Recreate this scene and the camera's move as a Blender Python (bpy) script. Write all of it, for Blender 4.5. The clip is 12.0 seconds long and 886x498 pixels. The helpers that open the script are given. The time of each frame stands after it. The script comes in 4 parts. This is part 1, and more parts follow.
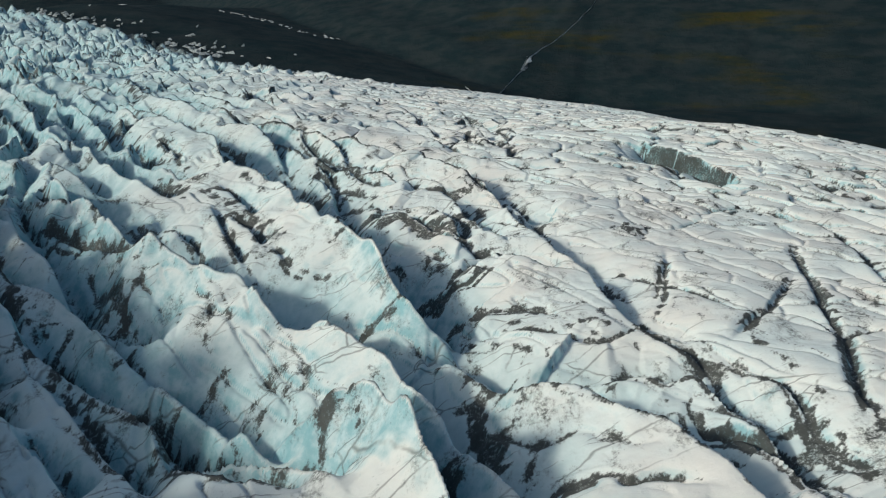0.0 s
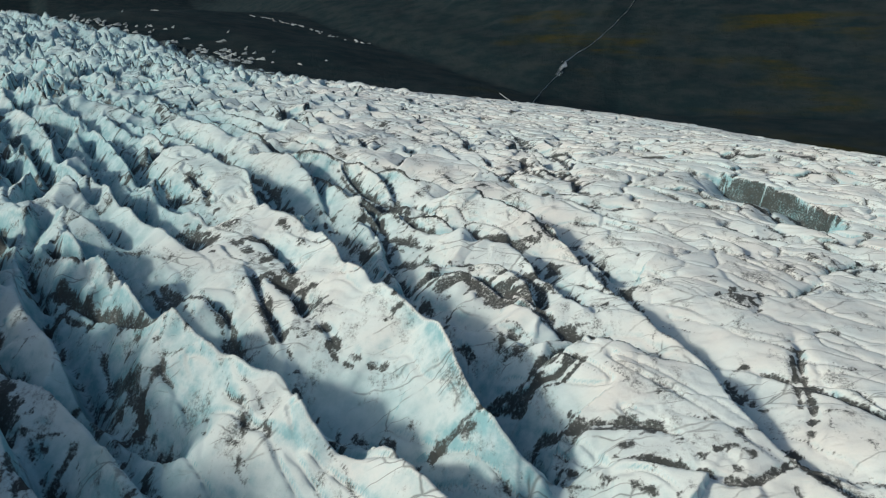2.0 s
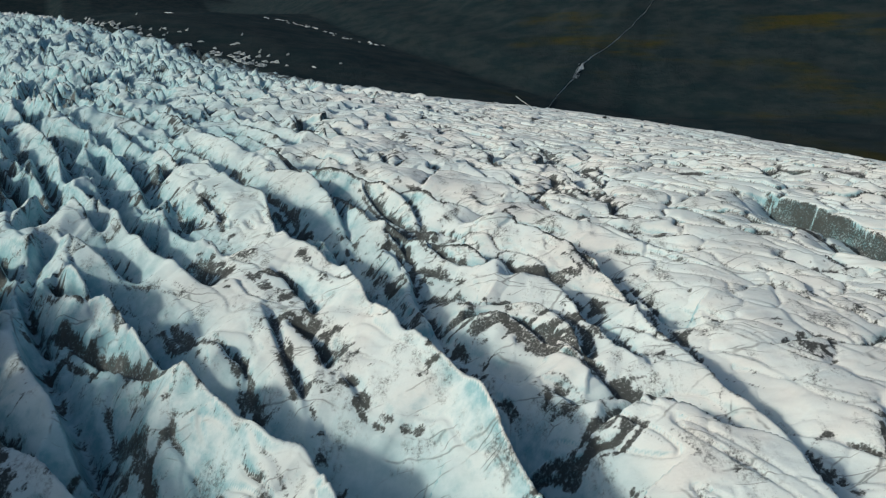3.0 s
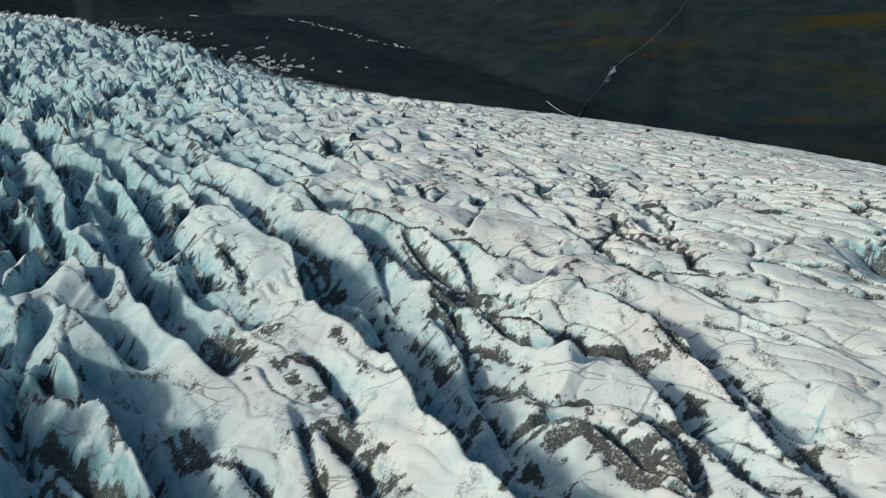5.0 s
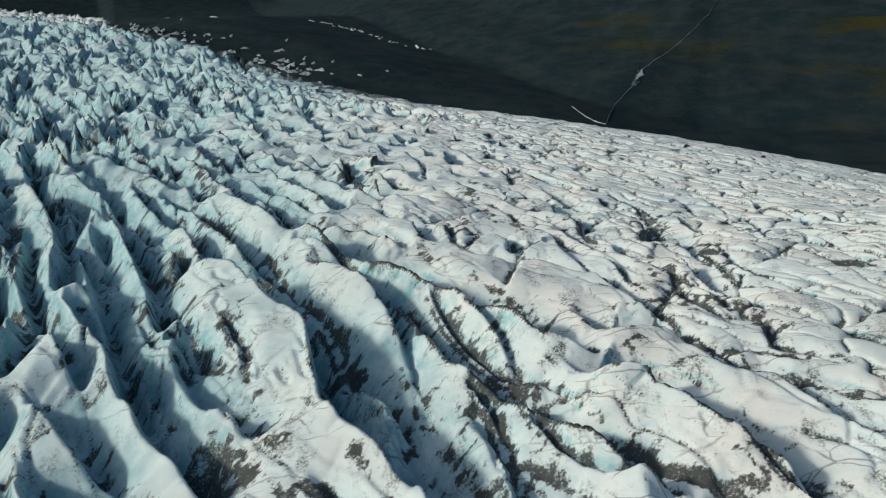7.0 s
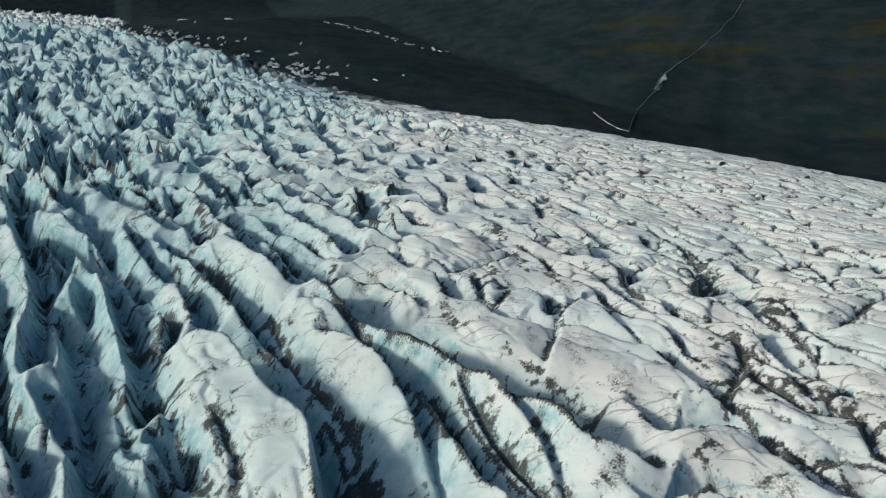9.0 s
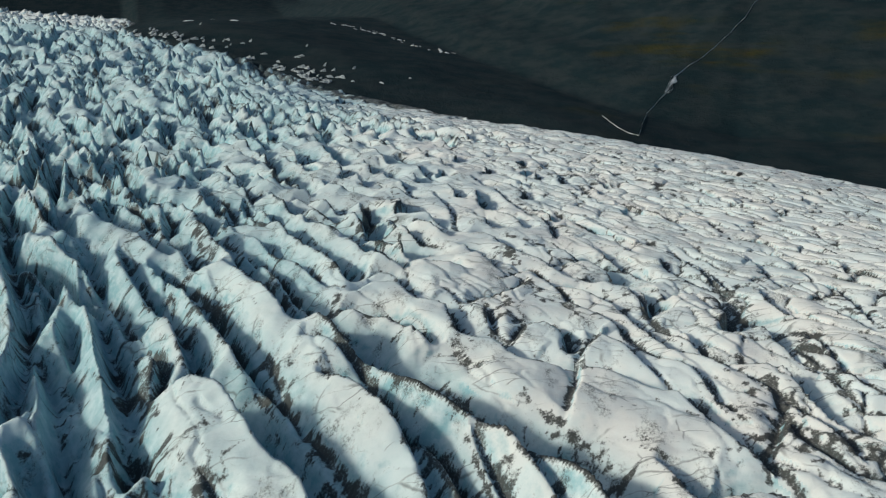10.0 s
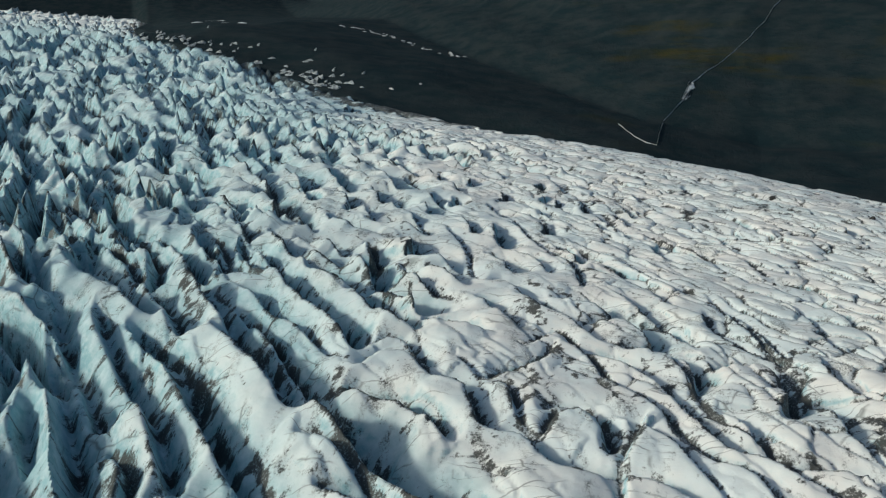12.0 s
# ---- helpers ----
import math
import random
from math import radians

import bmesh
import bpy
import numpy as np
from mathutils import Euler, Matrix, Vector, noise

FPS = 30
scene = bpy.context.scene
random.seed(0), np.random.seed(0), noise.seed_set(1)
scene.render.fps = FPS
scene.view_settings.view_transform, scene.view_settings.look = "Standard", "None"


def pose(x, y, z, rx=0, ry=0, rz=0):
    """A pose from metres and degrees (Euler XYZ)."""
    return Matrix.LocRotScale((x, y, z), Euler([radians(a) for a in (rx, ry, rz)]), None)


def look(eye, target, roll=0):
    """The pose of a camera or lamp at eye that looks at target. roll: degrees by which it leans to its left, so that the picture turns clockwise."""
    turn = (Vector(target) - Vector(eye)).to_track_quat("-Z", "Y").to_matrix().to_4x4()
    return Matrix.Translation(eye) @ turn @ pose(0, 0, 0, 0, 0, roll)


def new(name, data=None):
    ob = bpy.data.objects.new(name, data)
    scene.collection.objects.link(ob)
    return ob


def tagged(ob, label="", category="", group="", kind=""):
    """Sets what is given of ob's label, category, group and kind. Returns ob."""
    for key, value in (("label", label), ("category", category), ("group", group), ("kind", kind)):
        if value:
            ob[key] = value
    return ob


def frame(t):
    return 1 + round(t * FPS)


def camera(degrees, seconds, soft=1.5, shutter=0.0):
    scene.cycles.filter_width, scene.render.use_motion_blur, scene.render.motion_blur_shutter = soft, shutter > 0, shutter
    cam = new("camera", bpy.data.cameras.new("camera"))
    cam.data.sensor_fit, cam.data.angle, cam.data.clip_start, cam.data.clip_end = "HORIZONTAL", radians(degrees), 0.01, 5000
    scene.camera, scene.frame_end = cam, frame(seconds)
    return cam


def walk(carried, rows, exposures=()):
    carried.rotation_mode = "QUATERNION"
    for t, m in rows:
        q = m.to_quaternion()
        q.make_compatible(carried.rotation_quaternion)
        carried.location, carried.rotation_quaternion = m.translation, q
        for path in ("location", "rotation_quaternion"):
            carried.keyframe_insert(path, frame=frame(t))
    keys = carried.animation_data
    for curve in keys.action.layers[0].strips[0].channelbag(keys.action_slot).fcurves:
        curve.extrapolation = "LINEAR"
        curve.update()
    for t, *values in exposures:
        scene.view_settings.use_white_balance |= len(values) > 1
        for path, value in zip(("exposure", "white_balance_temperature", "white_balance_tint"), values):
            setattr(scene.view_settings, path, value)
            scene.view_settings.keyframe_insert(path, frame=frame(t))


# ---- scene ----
cam = camera(63.8, 12.0, soft=1.2)
METRES, EYE, TILT, LEAN, TURN = 120.0, 60.0, -17.5, 0.0, 0.0
ROWS = [
    (0.0, 0.0, 0.0, 0.0, 0.0, 0.0, -0.0),
    (0.5, -0.0122, 0.0356, 0.0178, 0.55, 0.01, -0.09),
    (1.0, -0.025, 0.0711, 0.0365, 1.08, 0.02, -0.17),
    (1.5, -0.0376, 0.1071, 0.056, 1.62, 0.06, -0.26),
    (2.0, -0.0515, 0.1425, 0.0765, 2.13, 0.08, -0.33),
    (2.5, -0.0654, 0.1782, 0.097, 2.63, 0.07, -0.42),
    (3.0, -0.0798, 0.2142, 0.1171, 3.1, 0.09, -0.48),
    (5.0, -0.1281, 0.3542, 0.2003, 4.92, -0.05, -0.71),
    (5.5, -0.1375, 0.3884, 0.2215, 5.33, -0.12, -0.8),
    (6.0, -0.1465, 0.423, 0.2425, 5.71, -0.16, -0.9),
    (6.5, -0.1549, 0.4574, 0.2641, 6.07, -0.2, -1.0),
    (7.0, -0.1635, 0.4918, 0.2856, 6.41, -0.25, -1.09),
    (9.0, -0.1975, 0.6277, 0.3695, 7.59, -0.41, -1.33),
    (9.5, -0.2062, 0.6614, 0.3906, 7.83, -0.42, -1.41),
    (10.0, -0.2148, 0.6951, 0.4118, 8.06, -0.45, -1.44),
    (10.5, -0.2227, 0.7292, 0.4325, 8.28, -0.47, -1.51),
    (11.0, -0.2309, 0.7626, 0.4539, 8.47, -0.51, -1.53),
    (11.5, -0.2392, 0.796, 0.4751, 8.63, -0.52, -1.64),
    (12.0, -0.2473, 0.8288, 0.4985, 8.79, -0.55, -1.69),
]
walk(cam, [(t, pose(0, 0, EYE, TILT, LEAN, TURN) @ pose(METRES * x, METRES * y, METRES * z, 90 + pitch, roll, yaw)) for t, x, y, z, yaw, pitch, roll in ROWS],
     [(0.0, 0.0, 6130, -1), (12.0, 0.0, 6130, -1)])

# ---- world, sun, exposure ----
SUN_AZ, SUN_EL = -112.0, 26.0        # degrees from north (+y) towards east (+x), and above the horizon
scene.view_settings.exposure = 0.0
world = bpy.data.worlds.new("sky")
scene.world = world
world.use_nodes = True
wn, wl = world.node_tree.nodes, world.node_tree.links
wn.clear()
sky = wn.new("ShaderNodeTexSky")
sky.sky_type, sky.sun_disc = "NISHITA", False
sky.sun_elevation, sky.sun_rotation = radians(SUN_EL), radians(SUN_AZ)
sky.air_density, sky.dust_density, sky.ozone_density = 1.0, 3.0, 1.2
wbg, wout = wn.new("ShaderNodeBackground"), wn.new("ShaderNodeOutputWorld")
wbg.inputs["Strength"].default_value = 0.095
wl.new(sky.outputs["Color"], wbg.inputs["Color"])
wl.new(wbg.outputs["Background"], wout.inputs["Surface"])
sun = new("sun", bpy.data.lights.new("sun", "SUN"))
sun.data.energy, sun.data.angle, sun.data.color = 2.5, radians(6.0), (1.0, 0.885, 0.78)
az, el = radians(SUN_AZ), radians(SUN_EL)
to_sun = Vector((math.sin(az) * math.cos(el), math.cos(az) * math.cos(el), math.sin(el)))
sun.matrix_world = look(to_sun * 500, (0, 0, 0))


# ---- materials ----
class Mat:
    """A node material with short calls."""

    def __init__(self, name, rough=0.6, spec=0.3):
        self.m = bpy.data.materials.new(name)
        self.m.use_nodes = True
        self.n, self.l = self.m.node_tree.nodes, self.m.node_tree.links
        self.b = self.n["Principled BSDF"]
        self.b.inputs["Roughness"].default_value = rough
        self.b.inputs["Specular IOR Level"].default_value = spec
        self.co = self.n.new("ShaderNodeTexCoord").outputs["Object"]

    def put(self, socket, v):
        if hasattr(v, "links"):
            self.l.new(v, socket)
        else:
            socket.default_value = (*v, 1) if isinstance(v, tuple) and len(v) == 3 and socket.type == "RGBA" else v

    def noise(self, scale, detail=6, rough=0.6, stretch=None, distort=0.0):
        t = self.n.new("ShaderNodeTexNoise")
        for k, v in (("Scale", scale), ("Detail", detail), ("Roughness", rough), ("Distortion", distort)):
            t.inputs[k].default_value = v
        if stretch:
            mp = self.n.new("ShaderNodeMapping")
            mp.inputs["Scale"].default_value = stretch
            self.l.new(self.co, mp.inputs["Vector"])
            self.l.new(mp.outputs["Vector"], t.inputs["Vector"])
        else:
            self.l.new(self.co, t.inputs["Vector"])
        return t.outputs["Fac"]

    def cracks(self, scale, width, least):
        """Thin wandering cracks, longer along the flow of the ice, in patches."""
        warp = self.n.new("ShaderNodeTexNoise")
        warp.inputs["Scale"].default_value, warp.inputs["Detail"].default_value = 0.11, 4
        self.l.new(self.co, warp.inputs["Vector"])
        add = self.n.new("ShaderNodeVectorMath")
        add.operation = "MULTIPLY_ADD"
        self.l.new(warp.outputs["Color"], add.inputs[0])
        add.inputs[1].default_value = (4, 4, 4)
        self.l.new(self.co, add.inputs[2])
        mp = self.n.new("ShaderNodeMapping")
        mp.inputs["Rotation"].default_value, mp.inputs["Scale"].default_value = (0, 0, radians(46)), (0.35, 1.0, 0.35)
        self.l.new(add.outputs[0], mp.inputs["Vector"])
        v = self.n.new("ShaderNodeTexVoronoi")
        v.feature = "DISTANCE_TO_EDGE"
        v.inputs["Scale"].default_value = scale
        self.l.new(mp.outputs["Vector"], v.inputs["Vector"])
        line = self.ramp(v.outputs["Distance"], 0.0, width, 1.0, 0.0)
        return self.maths("MULTIPLY", line, self.ramp(self.noise(0.11, 5, 0.6), least, least + 0.1))

    def ramp(self, v, lo, hi, a=0.0, b=1.0):
        t = self.n.new("ShaderNodeMapRange")
        t.interpolation_type = "SMOOTHSTEP"
        self.l.new(v, t.inputs["Value"])
        for k, q in (("From Min", lo), ("From Max", hi), ("To Min", a), ("To Max", b)):
            t.inputs[k].default_value = q
        return t.outputs["Result"]

    def maths(self, op, a, b):
        t = self.n.new("ShaderNodeMath")
        t.operation = op
        self.put(t.inputs[0], a)
        self.put(t.inputs[1], b)
        return t.outputs[0]

    def mix(self, f, a, b):
        t = self.n.new("ShaderNodeMix")
        t.data_type = "RGBA"
        self.put(t.inputs[0], f)
        self.put(t.inputs[6], a)
        self.put(t.inputs[7], b)
        return t.outputs[2]

    def attr(self, name):
        t = self.n.new("ShaderNodeAttribute")
        t.attribute_name = name
        return t.outputs["Fac"]

    def up(self):
        g, s = self.n.new("ShaderNodeNewGeometry"), self.n.new("ShaderNodeSeparateXYZ")
        self.l.new(g.outputs["Normal"], s.inputs[0])
        return s.outputs["Z"]

    def bump(self, h, strength, dist, after=None):
        t = self.n.new("ShaderNodeBump")
        t.inputs["Strength"].default_value, t.inputs["Distance"].default_value = strength, dist
        self.l.new(h, t.inputs["Height"])
        if after:
            self.l.new(after, t.inputs["Normal"])
        self.l.new(t.outputs["Normal"], self.b.inputs["Normal"])
        return t.outputs["Normal"]

    def colour(self, v):
        self.put(self.b.inputs["Base Color"], v)
        return self


def ice_material():
    k = Mat("glacier_ice", 0.6, 0.16)
    broad, mid, fine = k.noise(0.07, 4), k.noise(0.45, 8, 0.65), k.noise(3.0, 8, 0.7)
    crust = k.mix(k.ramp(broad, 0.35, 0.65), (0.735, 0.785, 0.77), (0.77, 0.75, 0.71))
    crust = k.mix(k.ramp(mid, 0.45, 0.75, 0.0, 0.35), crust, (0.66, 0.685, 0.67))
    blue = k.mix(k.ramp(mid, 0.35, 0.7), (0.24, 0.43, 0.475), (0.46, 0.60, 0.635))
    thin = k.maths("MAXIMUM", k.cracks(0.15, 0.02, 0.45), k.cracks(0.33, 0.026, 0.52))
    thin = k.maths("MULTIPLY", thin, k.ramp(k.noise(0.11, 5, 0.6), 0.42, 0.62))
    wisp = k.noise(0.16, 9, 0.72, (1.6, 0.8, 1.0))
    soot = k.maths("MULTIPLY", k.ramp(wisp, 0.525, 0.66), k.ramp(fine, 0.36, 0.62))
    steep = k.maths("ADD", k.up(), k.maths("MULTIPLY", k.maths("SUBTRACT", mid, 0.5), 0.35))
    # blue ice on steep faces, plus the furrow tint stored on the mesh
    bare_shade = k.maths("MAXIMUM", k.ramp(steep, 0.5, 0.92, 1.0, 0.0), k.attr("bare_shade"))
    c = k.mix(bare_shade, crust, blue)
    grit = k.maths("ADD", k.attr("grit"), k.maths("ADD", k.maths("MULTIPLY", k.maths("SUBTRACT", fine, 0.5), 2.2), k.maths("MULTIPLY", k.maths("SUBTRACT", wisp, 0.53), 1.6)))
    c = k.mix(k.ramp(grit, 0.25, 0.95, 0.0, 0.94), c, (0.035, 0.036, 0.034))
    c = k.mix(k.maths("MULTIPLY", soot, 0.82), c, (0.05, 0.052, 0.05))
    c = k.mix(k.maths("MULTIPLY", thin, 0.6), c, (0.06, 0.062, 0.06))
    k.colour(c)
    k.put(k.b.inputs["Roughness"], k.ramp(bare_shade, 0, 1, 0.75, 0.5))
    a = k.bump(mid, 0.4, 0.25)
    a = k.bump(thin, -0.6, 0.3, a)
    k.bump(fine, 0.45, 0.08, a)
    return k.m


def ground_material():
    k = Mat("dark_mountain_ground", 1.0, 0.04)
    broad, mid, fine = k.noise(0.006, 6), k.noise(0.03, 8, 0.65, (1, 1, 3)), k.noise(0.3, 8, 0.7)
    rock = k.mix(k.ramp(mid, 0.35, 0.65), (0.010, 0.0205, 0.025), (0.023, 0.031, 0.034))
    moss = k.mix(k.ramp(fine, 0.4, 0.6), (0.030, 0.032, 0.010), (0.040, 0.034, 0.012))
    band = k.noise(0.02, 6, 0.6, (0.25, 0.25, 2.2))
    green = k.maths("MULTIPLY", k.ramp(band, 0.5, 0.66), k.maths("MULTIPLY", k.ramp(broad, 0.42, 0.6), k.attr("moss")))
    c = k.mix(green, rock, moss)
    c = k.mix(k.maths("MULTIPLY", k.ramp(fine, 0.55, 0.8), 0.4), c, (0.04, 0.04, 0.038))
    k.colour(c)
    a = k.bump(mid, 0.5, 6.0)
    k.bump(fine, 0.6, 1.5, a)
    return k.m


def white_material(name, a, b, rough):
    k = Mat(name, rough, 0.3)
    f = k.noise(0.8, 8, 0.7)
    k.colour(k.mix(k.ramp(f, 0.4, 0.7), a, b))
    k.bump(f, 0.6, 0.4)
    return k.m


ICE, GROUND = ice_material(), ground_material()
DIRTY_ICE = white_material("dirty_ice", (0.34, 0.38, 0.40), (0.05, 0.055, 0.055), 0.6)
SNOW = white_material("old_snow", (0.55, 0.57, 0.59), (0.12, 0.125, 0.13), 0.7)
STONE = white_material("dark_stone", (0.03, 0.03, 0.03), (0.05, 0.048, 0.045), 0.85)
WATER = white_material("white_water", (0.62, 0.66, 0.68), (0.05, 0.06, 0.065), 0.35)


# ---- noise on arrays ----
def lattice(ix, iy, seed):
    h = (ix.astype(np.int64) * 374761393 + iy.astype(np.int64) * 668265263 + seed * 974634541) & 0xFFFFFFFF
    h = ((h ^ (h >> 13)) * 1274126177) & 0xFFFFFFFF
    return ((h ^ (h >> 16)) & 0xFFFFFF) / float(0x1000000)


def value(x, y, seed):
    """Smooth noise from -1 to 1, one bump a unit."""
    ix, iy = np.floor(x), np.floor(y)
    u, v = x - ix, y - iy
    u, v = u * u * u * (u * (6 * u - 15) + 10), v * v * v * (v * (6 * v - 15) + 10)
    a, b = lattice(ix, iy, seed), lattice(ix + 1, iy, seed)
    c, d = lattice(ix, iy + 1, seed), lattice(ix + 1, iy + 1, seed)
    return 2 * (a + (b - a) * u + (c - a) * v + (a - b - c + d) * u * v) - 1


def fbm(x, y, size, octaves, seed, gain=0.5):
    total, amp, norm = 0.0, 1.0, 0.0
    x, y = x / size, y / size
    for k in range(octaves):
        total, norm = total + amp * value(x, y, seed + k), norm + amp
        x, y, amp = 1.62 * x + 1.18 * y + 5.3, -1.18 * x + 1.62 * y + 9.1, amp * gain
    return total / norm


def cells(x, y, seed):
    """Random cells one unit across: the gap between the two nearest seeds, and a random number for the cell."""
    ix, iy = np.floor(x), np.floor(y)
    d1, d2, pick = np.full(x.shape, 9.0), np.full(x.shape, 9.0), np.zeros(x.shape)
    for i in (-1, 0, 1):
        for j in (-1, 0, 1):
            cx, cy = ix + i, iy + j
            d = np.hypot(cx + lattice(cx, cy, seed) - x, cy + lattice(cx, cy, seed + 7) - y)
            near = d < d1
            d2 = np.where(near, d1, np.minimum(d2, d))
            pick = np.where(near, lattice(cx, cy, seed + 13), pick)
            d1 = np.where(near, d, d1)
    return d2 - d1, pick


def step(v, lo, hi):
    t = np.clip((v - lo) / (hi - lo), 0, 1)
    return t * t * (3 - 2 * t)


# ---- the glacier's broad shape ----
MARGIN = [(380, 40), (280, 190), (200, 320), (135, 415), (70, 490), (0, 560), (-75, 615), (-145, 678), (-196, 722), (-240, 752), (-300, 800),
          (-350, 830), (-400, 858), (-470, 898), (-575, 950), (-680, 1215), (-1000, 1700), (-1500, 2600), (-2700, 4800)]
#          broad swells and hollows of the ice: centre, radius, height
SWELLS = [(-560, 900, 180, 20.7), (-390, 820, 90, 8.8), (-215, 700, 80, -6.5), (-150, 600, 80, -9), (-60, 520, 80, -2), (30, 450, 80, 2.5),
          (60, 330, 60, 4.1), (-30, 300, 60, 1.1), (130, 400, 80, 3.0), (200, 300, 80, 3.5)]


def beside(line, x, y):
    """Signed distance from a line of points: plus to the left of it."""
    best, sign = np.full(np.shape(x), 1e9), np.zeros(np.shape(x))
    for (ax, ay), (bx, by) in zip(line[:-1], line[1:]):
        dx, dy = bx - ax, by - ay
        k = np.clip(((x - ax) * dx + (y - ay) * dy) / (dx * dx + dy * dy), 0, 1)
        d = np.hypot(x - ax - k * dx, y - ay - k * dy)
        near = d < best
        sign = np.where(near, np.sign(dx * (y - ay) - dy * (x - ax)), sign)
        best = np.where(near, d, best)
    return best * sign


def ice_level(x, y):
    """The glacier's mean surface: a dome that falls off to its margin."""
    m = beside(MARGIN, x, y)
    n = np.exp(-(y / 110) ** 2)
    z = 35.15 -0.0920 * x -0.0273 * y -8.86 * np.exp(-np.maximum(m, 0) / 70) + n * (-11.72 +0.1918 * np.maximum(x, -50)) +10.75 * np.exp(-((x - 90) ** 2 + (y - 200) ** 2) / 70 ** 2)
    z = z + 11 * step(-x - 0.75 * y, 0, 20) * step(y, 120, 80)        # unseen high shoulder beside the start, added to shade the lower left
    for a, b, r, high in SWELLS:
        z = z + high * np.exp(-((x - a) ** 2 + (y - b) ** 2) / r ** 2)
    return z + np.minimum(m, 0) * 1.1


# ---- ridges, fins and slabs of ice ----
EDGES = []


def turned(p):
    """The line of points rounded off."""
    if len(p) < 4:
        return p
    q = np.vstack([2 * p[0] - p[1], p, 2 * p[-1] - p[-2]])
    t = np.linspace(0, 1, 3, endpoint=False)[:, None]
    return np.vstack([0.5 * (2 * b + (c - a) * t + (2 * a - 5 * b + 4 * c - d) * t ** 2 + (3 * b - a - 3 * c + d) * t ** 3)
                      for a, b, c, d in zip(q[:-3], q[1:-2], q[2:-1], q[3:])] + [p[-1:]])


def edge(depth, width, lip, grit, *points, size=1.0):
    """The edge of one ridge or slab, seen from above. To the left of the line the ice drops steeply into a furrow and
    climbs again over the given width; to its right the top rises a little towards the edge."""
    EDGES.append((depth, width, lip, grit, turned(np.array(points, float)), size))


# edges >
edge(8, 20.8, 2.5, 0.25, (-33.7, 88.7), (-28.0, 86.9), (-23.5, 83.4), (-17.6, 78.4), (-14.2, 74.0), (-11.1, 69.8), (-5.8, 64.1), (-1.2, 57.1), (1.7, 51.7), (5.0, 46.5), (7.9, 42.1))
edge(6.4, 9.6, 6.25, 0.35, (-22.4, 57.3), (-19.6, 58.2), (-15.4, 57.6), (-11.3, 57.4), (-7.7, 57.1), (-5.8, 55.5), (-3.9, 52.2), (-1.9, 48.8), (-0.8, 45.8), (0.6, 42.3), (1.7, 39.3))
edge(4.8, 8, 1.25, 0.35, (-2.7, 56.4), (0.3, 53.9), (2.1, 50.9), (3.8, 48.5), (6.1, 45.3), (7.3, 43.3))
edge(8, 12.8, 1.25, 0.25, (-55.7, 84.2), (-50.8, 82.9), (-46.3, 80.7), (-40.9, 76.4), (-36.0, 71.2), (-30.7, 66.9), (-25.9, 63.5), (-21.3, 59.3), (-18.7, 57.3), (-15.9, 54.5), (-13.1, 52.7), (-10.1, 51.8))
edge(8, 11.2, 0, 0.45, (-52.1, 77.4), (-45.0, 71.5), (-38.4, 66.8), (-32.9, 62.4), (-28.5, 59.8), (-24.4, 55.7), (-20.6, 53.4), (-17.5, 52.7), (-13.3, 50.9), (-10.0, 48.5), (-7.4, 45.8))
edge(6.4, 9.6, 0, 0.45, (-46.9, 68.3), (-43.0, 66.6), (-38.7, 62.8), (-34.2, 58.1), (-29.6, 53.7), (-26.0, 49.8), (-23.9, 47.0))
edge(6.4, 8, 0, 0.75, (-30.2, 61.3), (-26.5, 55.8), (-22.9, 51.7), (-19.3, 49.3), (-15.4, 48.3), (-11.4, 46.3))
edge(4.8, 8, 0, 0.35, (-40.3, 56.9), (-35.4, 53.4), (-31.5, 49.6), (-29.5, 47.5))
edge(6.4, 14.4, 1.88, 0.55, (-4.9, 67.8), (-0.8, 69.7), (2.7, 67.2), (6.3, 62.3), (9.4, 60.8), (13.2, 58.5), (15.6, 55.4), (18.9, 53.3), (19.9, 49.3), (21.3, 46.9), (22.4, 43.4), (23.5, 41.4))
edge(0.88, 2.4, 0, 1, (2.3, 63.9), (3.0, 59.7), (3.8, 55.8), (4.6, 52.4))
edge(1.32, 3.2, 0, 0.85, (6.4, 47.4), (9.6, 48.2), (12.2, 47.8), (13.4, 45.8), (15.9, 45.5), (19.6, 44.2))
edge(4, 9.6, 0.625, 0.85, (10.7, 62.0), (15.3, 63.4), (19.9, 63.8), (21.5, 61.8), (24.4, 62.4), (25.8, 57.5), (27.6, 54.5), (28.2, 48.6), (28.9, 44.9), (29.1, 42.3))
edge(3.2, 6.4, 0.625, 0.95, (19.0, 56.9), (21.6, 58.7), (22.4, 54.8), (24.9, 53.7), (27.1, 50.2), (27.2, 45.7), (27.6, 42.4))
edge(1.65, 6.4, 0.625, 0.95, (3.6, 74.2), (7.4, 74.0), (12.1, 71.7), (16.6, 69.5), (21.3, 71.5), (23.8, 69.4), (26.0, 65.4), (25.8, 57.5))
edge(1.65, 6.4, 0.375, 0.85, (27.7, 67.0), (29.7, 63.2), (32.0, 59.7), (31.6, 53.7), (32.2, 49.4), (32.6, 44.9))
edge(3.2, 8, 0.625, 0.65, (-6.4, 90.3), (-1.8, 89.2), (3.5, 92.3), (9.2, 95.7), (13.3, 90.4), (18.3, 88.6), (19.2, 81.9), (20.8, 74.5), (24.4, 71.5), (26.3, 68.0))
edge(1.1, 4.8, 0.375, 0.95, (22.9, 92.5), (26.5, 88.4), (29.7, 84.5), (33.8, 76.6), (39.3, 75.8), (41.6, 72.7), (43.1, 69.6), (49.0, 72.7))
